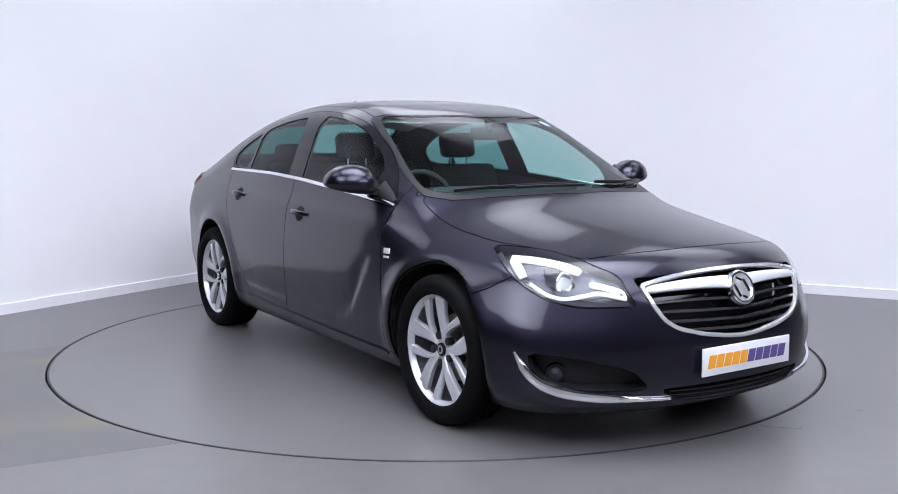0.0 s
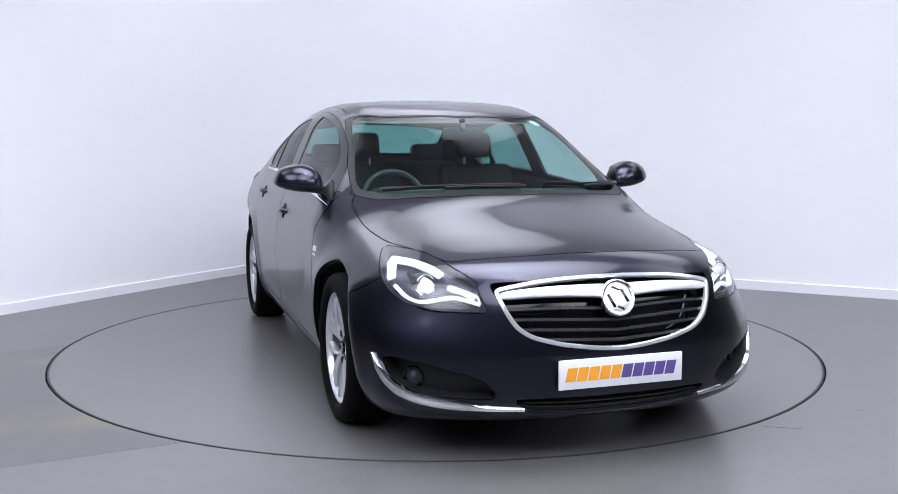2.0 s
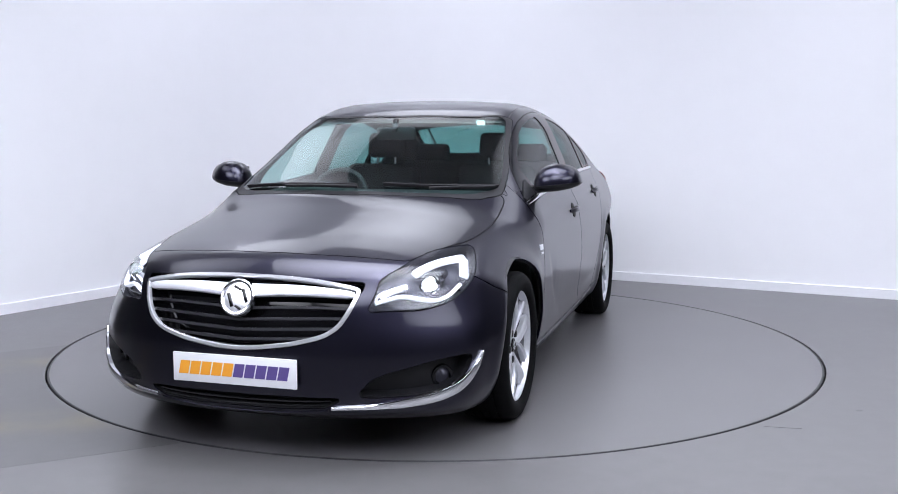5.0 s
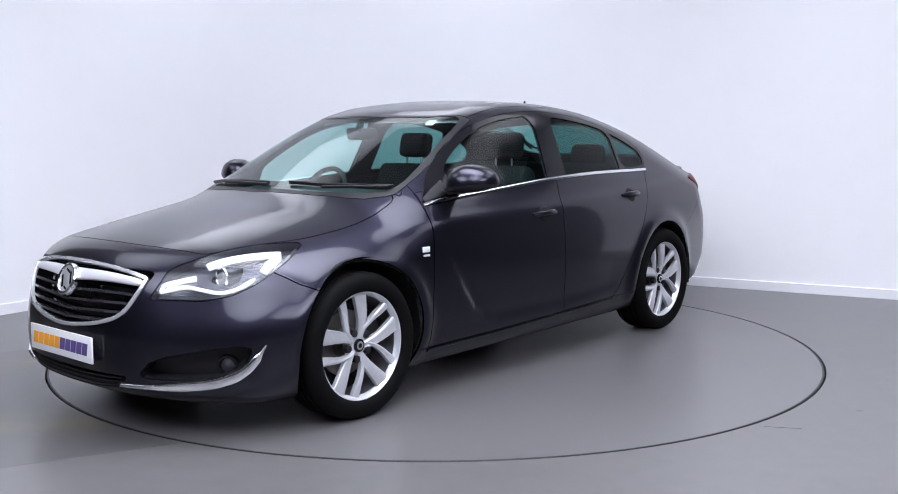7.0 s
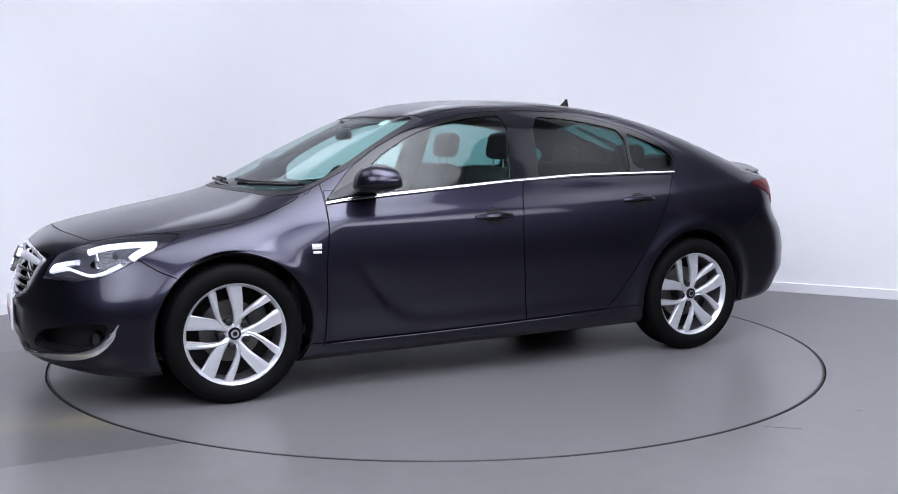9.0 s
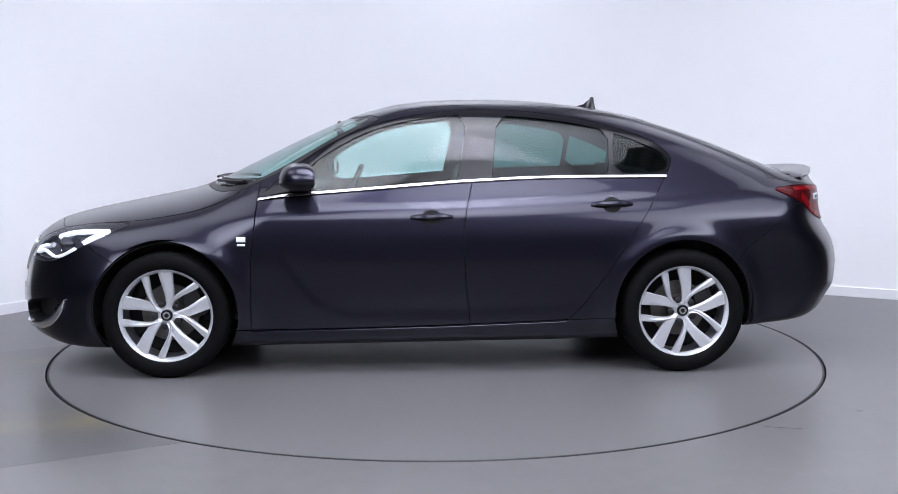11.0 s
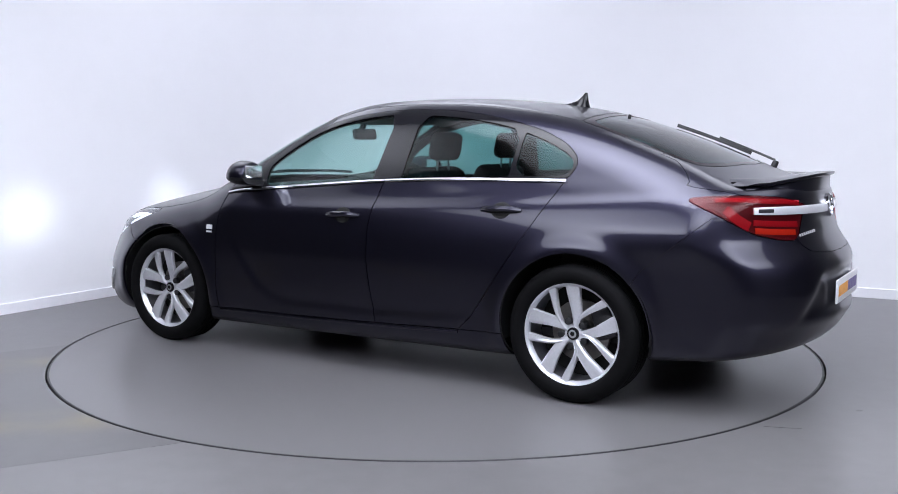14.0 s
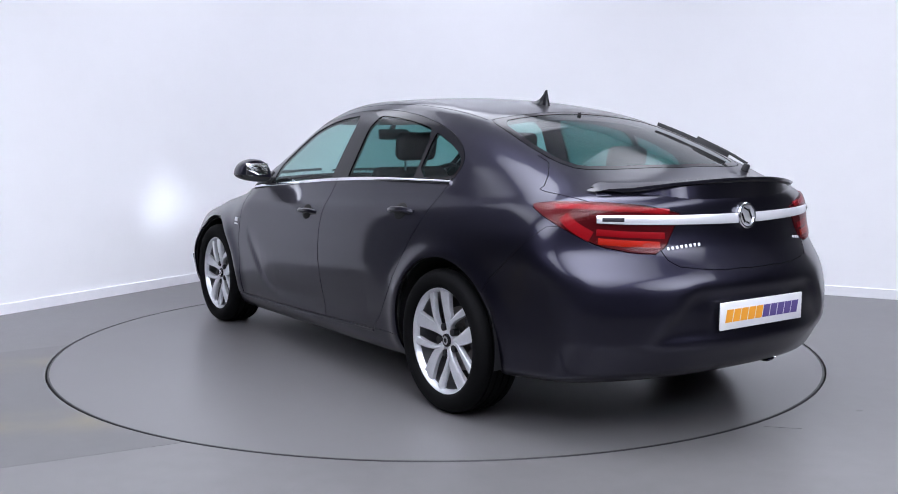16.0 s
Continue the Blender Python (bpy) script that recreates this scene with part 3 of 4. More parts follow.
skin.cut([(0.885, 0.99), (0.890, 0.931), (0.902, 0.8), (0.918, 0.66), (0.924, 0.436), (0.931, 0.2), (-0.222, 0.2)] + DOOR_B[::-1], SIDE, "front_door", lambda v: v[:, 1] > 0.4, rounds=0)
skin.cut(DOOR_B + [(-0.222, 0.2), (-0.70, 0.2), (-0.745, 0.29), (-0.821, 0.364), (-0.903, 0.475), (-1.017, 0.64), (-1.153, 0.842), (-1.285, 1.055), (-1.29, 1.075)], SIDE, "rear_door", lambda v: v[:, 1] > 0.4, rounds=0)
skin.cut([(0.885, 1.06), (0.96, 0.97), (1.02, 1.02), (2.2, 1.0), (2.2, -0.2), (0.85, -0.2), (0.918, 0.66), (0.902, 0.8)], SIDE, "front_wing", rounds=0)
skin.cut([(0.0, 0.717), (0.253, 0.721), (0.40, 0.738), (0.44, 0.765), (0.452, 0.80), (0.47, 0.88), (0.60, 0.95), (0.735, 1.035), (0.60, 1.15), (0.60, 1.4), (-0.2, 1.5), (-0.2, 0.717)], END, "boot_lid",
         lambda v: v[:, 0] < -1.70, rounds=0)
skin.cut([(-1.995, 0.90), (-1.878, 0.80), (-1.70, 0.655), (-1.6, 0.5), (-1.6, -0.2), (-3, -0.2), (-3, 0.9)], SIDE, "rear_bumper", rounds=0)
skin.cut([(0.46, -0.2), (0.46, 0.0), (0.42, 0.3), (0.30, 0.58), (0.0, 0.555), (-0.8, 0.545), (-1.245, 0.535), (-1.24, 0.0), (-1.24, -0.2)], TOP, "roof", lambda v: v[:, 2] > 1.25, rounds=0)
skin.settle()

# ---- the car ----
car = tagged(new("car"), "dark grey metallic five-door saloon car on the turntable", "car")
HALF, SNUG = dict(inset=0.0028, flange=0.012), dict(inset=0.0010, flange=0.012)
CENTRAL = [("bonnet", "bonnet", PAINT, ""), ("front_bumper", "front_bumper", PAINT, ""), ("rear_bumper", "rear_bumper", PAINT, ""), 
           ("roof", "roof", PAINT, ""), ("boot_lid", "boot_lid", PAINT, ""), ("screen_edge", "windscreen_seal", BLACK, "black windscreen seal and cowl"),
           ("rear_edge", "rear_screen_seal", GLOSS_BLACK, "black rear screen seal")]
made = {}
for lab, name, mat, text in CENTRAL:
    made[lab] = panel(name, skin.patch(lab, both=True, **(SNUG if lab == "rear_bumper" else HALF)), mat, car, text)
for lab, name, mat, text, lift in (("windscreen", "windscreen", CLEAR_GLASS, "lightly tinted windscreen glass", -0.002), ("rear_screen", "rear_screen", REAR_GLASS, "dark tinted rear screen glass", -0.002)):
    ob = panel(name, skin.patch(lab, both=True, inset=-0.004, flange=0, lift=lift), mat, car, text)
    ob.visible_shadow = False
for mir in (False, True):
    for lab, name, mat, text in (("front_door", "front_door", PAINT, ""), ("rear_door", "rear_door", PAINT, ""), ("front_wing", "front_wing", PAINT, ""), ("shell", "rear_quarter", PAINT, ""),
                                 ("sill", "sill", PAINT, ""), ("surround", "window_surround", GLOSS_BLACK, "black window surround")):
        made[lab, mir] = panel(name, skin.patch(lab, mirror=mir, **(SNUG if lab == "shell" else HALF)), mat, car, text)
    for lab, name, mat, owner, text in (("front_glass", "window", CLEAR_GLASS, "front_door", "lightly tinted side window"), ("rear_glass", "window", TINTED_GLASS, "rear_door", "dark privacy side window"),
                                        ("quarter_glass", "window", TINTED_GLASS, "rear_door", "dark privacy quarter window")):
        ob = panel(name, skin.patch(lab, mirror=mir, inset=-0.004, flange=0, lift=-0.004), mat, made[owner, mir], text)
        ob.visible_shadow = False
    door_card = panel("door_lining", skin.patch(("front_door", "rear_door"), mirror=mir, inset=-0.002, flange=0, lift=-0.055), TRIM_DARK, car, "dark door lining")
# black sheet added behind the panels: stops light leaks, stands in for gap shade
panel("gap_blackout", skin.patch(("bonnet", "front_bumper", "rear_bumper", "boot_lid", "front_door", "rear_door", "front_wing", "shell", "sill", "surround"), both=True, inset=-0.001, flange=0, lift=-0.018), GAP, car, "black sheet added behind the panels to keep their gaps dark")
panel("headliner", skin.patch("roof", both=True, inset=-0.02, flange=0, lift=-0.035), HEADLINER, car, "light grey roof lining")


def flip(points, mir):
    p = np.asarray(points, float)
    return mirrored(p) if mir else p


def bar_on_skin(name, points, width, height, mat, parent, label="", lift=0.0, closed=False, rounds=2, ends=False, bevel=0.3):
    path, out = on_skin(chaikin(points, rounds, closed), lift)
    return part(name, sweep(path, out, width, height, closed, ends, bevel), mat, parent, label)


def disc_on_skin(name, at, radius, depth, mat, parent, label="", lift=0.0, profile=None, squash=(1, 1)):
    p, n = on_skin([at], lift)
    turn = Vector(n[0]).to_track_quat("Y", "Z").to_matrix().to_4x4()
    prof = profile or [(0.0, depth), (radius * 0.75, depth), (radius * 0.95, depth * 0.7), (radius, 0), (radius, -depth)]
    return part(name, lathe(prof, 32, Matrix.Translation(p[0]) @ turn @ Matrix.Diagonal((squash[0], 1, squash[1], 1))), mat, parent, label)


# wheels
def build_wheel():
    wheel = new("wheel")
    wheel.parent = car
    r, w = TYRE_R, 0.118
    tread = [(0.240, w - 0.030), (0.249, w - 0.012), (0.268, w), (0.295, w), (0.315, w - 0.008), (0.326, w - 0.022), (r, w - 0.040)]
    for g in (0.055, 0.018, -0.018, -0.055):
        tread += [(r, g + 0.006), (r - 0.008, g + 0.004), (r - 0.008, g - 0.004), (r, g - 0.006)]
    tread += [(r, -w + 0.040), (0.326, -w + 0.022), (0.295, -w), (0.256, -w + 0.010), (0.247, -w + 0.030)]
    part("tyre", lathe(tread, 72), RUBBER, wheel, "black rubber tyre")
    part("rim", lathe([(0.226, 0.070), (0.232, 0.086), (0.241, 0.097), (0.248, 0.098), (0.250, 0.090), (0.252, 0.080)], 72), ALLOY, wheel)
    part("barrel", lathe([(0.230, 0.076), (0.228, 0.05), (0.225, 0.0), (0.230, -0.08), (0.245, -0.1)], 64), BARREL, wheel, "grey inner rim barrel")
    part("brake_disc", lathe([(0.0, 0.0), (0.07, 0.0), (0.075, -0.018), (0.150, -0.018), (0.150, -0.04), (0.0, -0.04)], 48), DISC_METAL, wheel, "grey steel brake disc")
    part("caliper", box(0.10, 0.06, 0.15, pose(-0.13, -0.01, 0.05, 0, 20, 0), 0.015), DARK_METAL, wheel)
    part("hub_plate", lathe([(0.0, 0.068), (0.036, 0.068), (0.046, 0.064), (0.052, 0.052), (0.054, 0.02)], 40), ALLOY, wheel)
    # flat black disc in place of the shaded hollow behind the spokes
    part("shade_disc", lathe([(0.0, -0.05), (0.225, -0.05)], 48), GAP, wheel, "black disc for the shade behind the wheel")

    def spoke(a0, lead, widths, ridge, dish):
        """A sickle-shaped blade: narrow at the hub, wide at the rim, with a raised crease along one side and a dished face."""
        n = 13
        t = np.linspace(0, 1, n)
        rr = 0.034 + 0.209 * t
        ang = np.radians(a0 + lead * (1 - t) ** 1.7)
        y = 0.066 + 0.018 * t + 0.008 * np.sin(np.pi * t)
        mid = np.stack([rr * np.cos(ang), y, rr * np.sin(ang)], -1)
        tan = np.gradient(mid, axis=0)
        side = np.cross(tan, (0, 1, 0))
        side /= np.linalg.norm(side, axis=1, keepdims=True)
        w = np.interp(t, np.linspace(0, 1, len(widths)), widths) / 2
        ring = [(-1, -0.022), (-1, -0.003), (-0.82, 0.001), (ridge, 0.004), (0.55, 0.001 - dish), (0.88, 0.0), (1, -0.004), (1, -0.022)]
        bm = bmesh.new()
        rows = [[bm.verts.new(mid[k] + side[k] * w[k] * u + np.array([0, 1, 0]) * h) for u, h in ring] for k in range(n)]
        for p, q in zip(rows, rows[1:]):
            for i in range(len(ring) - 1):
                bm.faces.new((p[i], p[i + 1], q[i + 1], q[i]))
        bm.faces.new(rows[0]), bm.faces.new(rows[-1])
        return bm

    for k in range(5):
        a = 90 + 72 * k
        part("spoke", spoke(a, 20, (0.034, 0.044, 0.054, 0.065, 0.077), -0.35, 0.004), ALLOY, wheel)
        part("spoke", spoke(a - 27, -34, (0.014, 0.018, 0.026, 0.034, 0.041), -0.2, 0.002), ALLOY, wheel)
        b = math.radians(a - 25)
        m = pose(0.063 * math.cos(b), 0.073, 0.063 * math.sin(b))
        part("wheel_bolt", lathe([(0.0, 0.004), (0.012, 0.004), (0.017, 0.001), (0.018, -0.03)], 12, m), BLACK, wheel, "dark wheel bolt")
    part("centre_cap", lathe([(0.0, 0.078), (0.024, 0.077), (0.030, 0.075), (0.032, 0.060)], 32), GLOSS_BLACK, wheel, "black centre cap with a silver mark")
    part("cap_mark", lathe([(0.011, 0.0790), (0.020, 0.0786), (0.020, 0.0765), (0.011, 0.0765)], 24, closed=True), CHROME, wheel)
    return wheel


wheel = build_wheel()
wheel.matrix_basis = pose(WHEEL_X, 0.797, WHEEL_Z + 0.005)
for wx, side in ((-WHEEL_X, 1), (WHEEL_X, -1), (-WHEEL_X, -1)):
    copy_thing(wheel, pose(wx, 0.797 * side, WHEEL_Z + 0.005, 0, 0, 0 if side > 0 else 180))
for wx in (WHEEL_X, -WHEEL_X):
    for side in (1, -1):
        bm = bmesh.new()
        rows = []
        for a in np.linspace(-12, 192, 33):
            c, s = math.cos(math.radians(a)), math.sin(math.radians(a))
            rows.append([bm.verts.new((wx + (ARCH_R + 0.012) * c, side * y, WHEEL_Z + 0.018 + (ARCH_R + 0.012) * s)) for y in (0.50, 0.885)] + [bm.verts.new((wx + 0.1 * c, side * 0.50, WHEEL_Z + 0.1 * s))])
        for p, q in zip(rows, rows[1:]):
            bm.faces.new((p[0], p[1], q[1], q[0]))
            bm.faces.new((p[2], p[0], q[0], q[2]))
        part("arch_liner", bm, BLACK, car, "black plastic wheel arch liner")

# front: grille, intake, lamps
front = made["front_bumper"]
grille = panel("grille", skin.patch("grille", both=True, lift=-0.055, inset=0, walls=1), GLOSS_BLACK, car, "gloss black radiator grille")
ring = [(y, z) for y, z in GRILLE] + [(-y, z) for y, z in GRILLE[-2:0:-1]]
bar_on_skin("grille_surround", [(2.2, y, z) for y, z in ring], 0.017, 0.010, BRIGHT, grille, "chrome grille surround", closed=True)
edge = sorted([(z, y) for y, z in GRILLE[3:]])
for k, z0 in enumerate((0.612, 0.574, 0.536, 0.500, 0.474)):
    half = float(np.interp(z0 + 0.012, [e[0] for e in edge], [e[1] for e in edge])) - 0.012
    ys = np.linspace(-half, half, 25)
    path, out = on_skin([(2.2, y, z0 - 0.022 + 0.05 * abs(y)) for y in ys], -0.016)
    part("slat", sweep(path, out, 0.013, 0.010), SLAT, grille)
ys = np.linspace(-0.452, 0.452, 33)
path, out = on_skin([(2.2, y, 0.647 + 0.062 * abs(y)) for y in ys], -0.006)
part("grille_bar", sweep(path, out, np.interp(np.abs(ys), [0, 0.1, 0.42, 0.452], [0.056, 0.048, 0.031, 0.020]), 0.012), SATIN, grille, "broad satin silver grille bar")


def badge(at, size, parent):
    ob = disc_on_skin("badge", at, size, 0.006, BRIGHT, parent, "round chrome badge with plain dark slots", lift=0.010)
    disc_on_skin("badge_rim", at, size, 0.006, CHROME, ob, lift=0.012, profile=[(size * 0.80, 0.0), (size * 0.82, 0.009), (size * 0.92, 0.010), (size, 0.006), (size * 1.02, -0.012)])
    p, n = on_skin([at], 0.0150)
    turn = Vector(n[0]).to_track_quat("Y", "Z").to_matrix().to_4x4()
    m = Matrix.Translation(p[0]) @ turn
    for u, w, long, high, tilt in ((-0.42, 0.10, 0.20, 0.80, 24), (0.40, -0.16, 0.20, 0.80, 24), (0.06, 0.50, 0.52, 0.15, -24), (-0.10, -0.55, 0.40, 0.14, -24)):
        part("badge_slot", box(size * long, 0.004, size * high, m @ pose(size * u, 0, size * w, 0, tilt, 0), 0.0015), GLOSS_BLACK, ob)
    return ob


badge((2.25, 0, 0.640), 0.072, grille)
intake = panel("lower_intake", skin.patch("intake", both=True, lift=-0.05, inset=0, walls=1), BLACK, car, "black lower air intake")
for z0 in (0.262, 0.243):
    path, out = on_skin([(2.25, y, z0) for y in np.linspace(-0.37, 0.37, 17)], -0.02)
    part("slat", sweep(path, out, 0.007, 0.010), BLACK, intake)
bar_on_skin("lip_strip", [(2.25, y, 0.216 + 0.05 * y * y) for y in np.linspace(-0.36, 0.36, 17)], 0.010, 0.004, PAINT, car, "body-coloured lip under the intake", rounds=0)
for mir in (False, True):
    pocket = panel("fog_lamp_pocket", skin.patch("fog_recess", mirror=mir, lift=-0.07, inset=0, walls=1), BLACK, car, "black fog lamp recess")
    for at in ((1.972, 0.722, 0.326),):
        p = flip([at], mir)[0]
        m = Matrix.Translation(p) @ Vector((0.8, 0.55 * (-1 if mir else 1), 0)).to_track_quat("Y", "Z").to_matrix().to_4x4()
        lamp = part("fog_lamp", lathe([(0.0, 0.004), (0.030, 0.0), (0.033, 0.012), (0.042, 0.012), (0.046, 0.0), (0.046, -0.05)], 32, m), GLOSS_BLACK, pocket, "round fog lamp")
        part("fog_lens", lathe([(0.0, 0.010), (0.013, 0.008), (0.022, 0.003), (0.030, 0.0)], 32, m), LAMP_SHELL, pocket, "clear fog lamp lens")
    blade = [(1.886, 0.860, 0.416), (1.908, 0.85, 0.375), (1.945, 0.828, 0.325), (1.985, 0.795, 0.291), (2.045, 0.735, 0.265), (2.11, 0.655, 0.254), (2.18, 0.545, 0.247), (2.247, 0.372, 0.241)]
    path, out = on_skin(chaikin(flip(blade, mir), 2, False), 0.002)
    wid = np.interp(np.linspace(0, 1, len(path)), [0, 0.15, 0.45, 0.8, 1], [0.006, 0.034, 0.042, 0.038, 0.014])
    part("chrome_blade", sweep(path, out, wid, 0.012), CHROME, front, "curved chrome blade under the fog lamp")

    # headlamp: a clear cover over a grey shell with a projector and led strips
    head = panel("headlamp", skin.patch("headlamp", mirror=mir, lift=-0.045, inset=0.002, walls=1, bare=bore), LAMP_SHELL, car, "swept-back headlamp with lit white led strips")
    cover = panel("headlamp_cover", skin.patch(("headlamp", "lamp_bore"), mirror=mir, lift=0.0, inset=0.003, flange=0.006), LENS_GLASS, head, "clear headlamp cover")
    cover.visible_shadow = False
    def strip(name, pts, width, mat, lift, height=0.012, text=""):
        path, out = on_skin(chaikin(flip(pts, mir), 2, False), lift)
        return part(name, sweep(path, out, width, height), mat, head, text)
    strip("led_wing", [(1.695, 0.735, 0.775), (1.80, 0.683, 0.765), (1.90, 0.648, 0.752), (1.985, 0.618, 0.727)], 0.027, LED, -0.020, text="lit white led wing")
    strip("led_wing", [(1.715, 0.745, 0.765), (1.775, 0.755, 0.722), (1.812, 0.765, 0.694)], 0.033, LED, -0.020, text="lit white led wing")
    strip("led_tick", [(1.86, 0.765, 0.672), (1.925, 0.742, 0.636), (1.99, 0.706, 0.622), (2.05, 0.645, 0.643), (2.075, 0.60, 0.652), (2.12, 0.56, 0.645), (2.155, 0.52, 0.634)], 0.013, LED, -0.020, text="lit white led strip")
    strip("reflector", [(2.04, 0.61, 0.690), (2.09, 0.56, 0.675), (2.128, 0.53, 0.655)], 0.024, SATIN, -0.036, text="silver indicator reflector")
    strip("dark_bezel", [(1.60, 0.735, 0.790), (1.68, 0.765, 0.758), (1.78, 0.79, 0.712), (1.87, 0.776, 0.664)], 0.030, LAMP_DARK, -0.036)
    strip("dark_bezel", [(1.95, 0.735, 0.622), (2.05, 0.66, 0.607), (2.12, 0.58, 0.612), (2.16, 0.52, 0.612)], 0.022, LAMP_DARK, -0.034)
    m = Matrix.Translation(flip([PROJECTOR], mir)[0]) @ pose(0, 0, 0, 0, 0, -90)
    part("projector_ring", lathe([(0.033, 0.006), (0.036, 0.010), (0.041, 0.009), (0.043, 0.004)], 36, m), CHROME, head, "chrome projector ring")
    part("projector_sleeve", lathe([(0.043, 0.004), (0.045, -0.004), (0.045, -0.06)], 36, m), LAMP_DARK, head, "dark projector sleeve")
    # deep black tube added round the bulb to shape its glow into a beam
    part("beam_baffle", lathe([(0.034, 0.006), (0.034, -0.172), (0.0, -0.173)], 32, m), GAP, head, "deep black tube added to narrow the beam")
    lens = part("projector_lens", lathe([(0.0, 0.018), (0.012, 0.016), (0.022, 0.011), (0.032, 0.002)], 32, m), LENS_GLASS, head, "round clear projector lens")
    lens.visible_shadow = False
    part("projector_bulb", lathe([(0.0, -0.170), (0.020, -0.170)], 24, m), BEAM, head, "lit projector bulb")
    strip("led_tick", [(2.155, 0.52, 0.640), (2.135, 0.525, 0.668), (2.09, 0.575, 0.682), (2.06, 0.60, 0.684)], 0.006, LED, -0.020, text="lit white led strip")

    # tail lamp
    tail = panel("tail_lamp", skin.patch("tail_lamp", mirror=mir, lift=0.003, inset=0.002, flange=0.02), RED_DARK, car, "deep red wrap-round tail lamp with amber and white sections")
    lens = panel("lamp_cover", skin.patch("tail_lamp", mirror=mir, lift=0.009, inset=0.002, flange=0.006), RED_GLASS, tail, "glossy red lamp cover")
    lens.visible_shadow = False
    def seg(name, pts, width, mat, text="", lift=0.003):
        path, out = on_skin(chaikin(flip(pts, mir), 2, False), lift)
        return part(name, sweep(path, out, width, 0.003), mat, tail, text)
    seg("lamp_segment", [(-1.99, 0.755, 0.968), (-2.10, 0.68, 0.970), (-2.19, 0.57, 0.966), (-2.265, 0.40, 0.957)], 0.022, RED_BRIGHT, "bright red upper segment")
    seg("lamp_segment", [(-2.035, 0.755, 0.935), (-2.075, 0.735, 0.895), (-2.13, 0.695, 0.860)], 0.045, RED_BRIGHT, "bright red corner segment")
    seg("lamp_segment", [(-2.14, 0.675, 0.878), (-2.21, 0.57, 0.868), (-2.275, 0.43, 0.862)], 0.026, RED_BRIGHT, "bright red lower segment")
    seg("lamp_segment", [(-2.15, 0.675, 0.843), (-2.215, 0.575, 0.832), (-2.275, 0.455, 0.826)], 0.026, AMBER, "amber indicator segment")

# lower rear: bar, badge, boot script, spoiler, plates
boot = made["boot_lid"]
ys = np.linspace(-0.675, 0.675, 41)
path, out = on_skin([(-2.3 + 0.35 * y * y, y, 0.917 + 0.028 * y * y) for y in ys], 0.004)
part("chrome_bar", sweep(path, out, np.interp(np.abs(ys), [0, 0.6, 0.675], [0.042, 0.036, 0.030]), 0.010), SATIN, boot, "satin chrome bar across the boot")
for side in (1, -1):
    path, out = on_skin([(-2.3 + 0.35 * y * y, side * y, 0.917 + 0.028 * y * y) for y in np.linspace(0.575, 0.655, 6)], 0.011)
    part("reversing_lamp", sweep(path, out, 0.017, 0.005), LAMP_DARK, boot, "dark glossy reversing lamp slot")
badge((-2.3, 0, 0.925), 0.056, boot)
path, out = on_skin([(-2.28, y, 0.800) for y in np.linspace(0.265, 0.425, 8)], 0.002)
script = part("model_script", sweep(path[:1].repeat(2, 0) + np.array([[0, 0, 0], [0, 0.001, 0]]), out[:2], 0.012, 0.002), CHROME, boot, "row of small chrome bars")
for y in np.linspace(0.27, 0.42, 8):
    path, out = on_skin([(-2.28, y - 0.005, 0.806), (-2.28, y + 0.005, 0.806)], 0.002)
    part("script_bar", sweep(path, out, 0.013, 0.002), SATIN, script)
for y in (-0.36, -0.385, -0.41):
    path, out = on_skin([(-2.28, y - 0.007, 0.806), (-2.28, y + 0.007, 0.806)], 0.002)
    part("script_bar", sweep(path, out, 0.012, 0.002), SATIN, script)
bm = bmesh.new()
rows = []
for y in np.linspace(-0.63, 0.63, 37):
    e = min(1, (0.63 - abs(y)) / 0.10) ** 0.7
    tip = -2.338 + 0.60 * y * y
    lead, _ = on_skin([(tip + 0.04 + 0.14 * e, y, 1.07)], 0.001)
    foot, _ = on_skin([(tip - 0.02, y, 1.005 - 0.10 * y * y)], -0.004)
    zt = max(1.094 - 0.14 * y * y, 0) * e + (1 - e) * (lead[0][2] + 0.004)
    rows.append([bm.verts.new(p) for p in (tuple(lead[0]), (tip + 0.085, y, (lead[0][2] + zt) / 2 + 0.004 * e), (tip + 0.02, y, zt - 0.002), (tip, y, zt - 0.004 * e), (tip + 0.002, y, zt - 0.016 * e), (tip + 0.02, y, zt - 0.024 * e - 0.001), tuple(foot[0]))])
for p, q in zip(rows, rows[1:]):
    for i in range(6):
        bm.faces.new((p[i], p[i + 1], q[i + 1], q[i]))
part("spoiler", bm, PAINT, boot, "body-coloured boot spoiler lip")


def number_plate(m, parent):
    """A white plate with a slanted two-colour print, drawn as plain bars."""
    plate = part("number_plate", box(0.525, 0.010, 0.113, m, 0.003), PLATE_WHITE, parent, "white show plate with orange and purple bars")
    for k in range(10):
        x = -0.2105 + k * 0.0468
        bm = bmesh.new()
        h = 0.026
        quad = [(-0.027, -h), (0.014, -h), (0.025, h), (-0.016, h)]
        a = [bm.verts.new((x + u, -0.0052, v)) for u, v in quad]
        b = [bm.verts.new((x + u, -0.0064, v)) for u, v in quad]
        bm.faces.new(b)
        for i in range(4):
            bm.faces.new((a[i], a[(i + 1) % 4], b[(i + 1) % 4], b[i]))
        bm.transform(m)
        part("print_bar", bm, ORANGE if k < 5 else PURPLE, plate, smooth=False)
    return plate


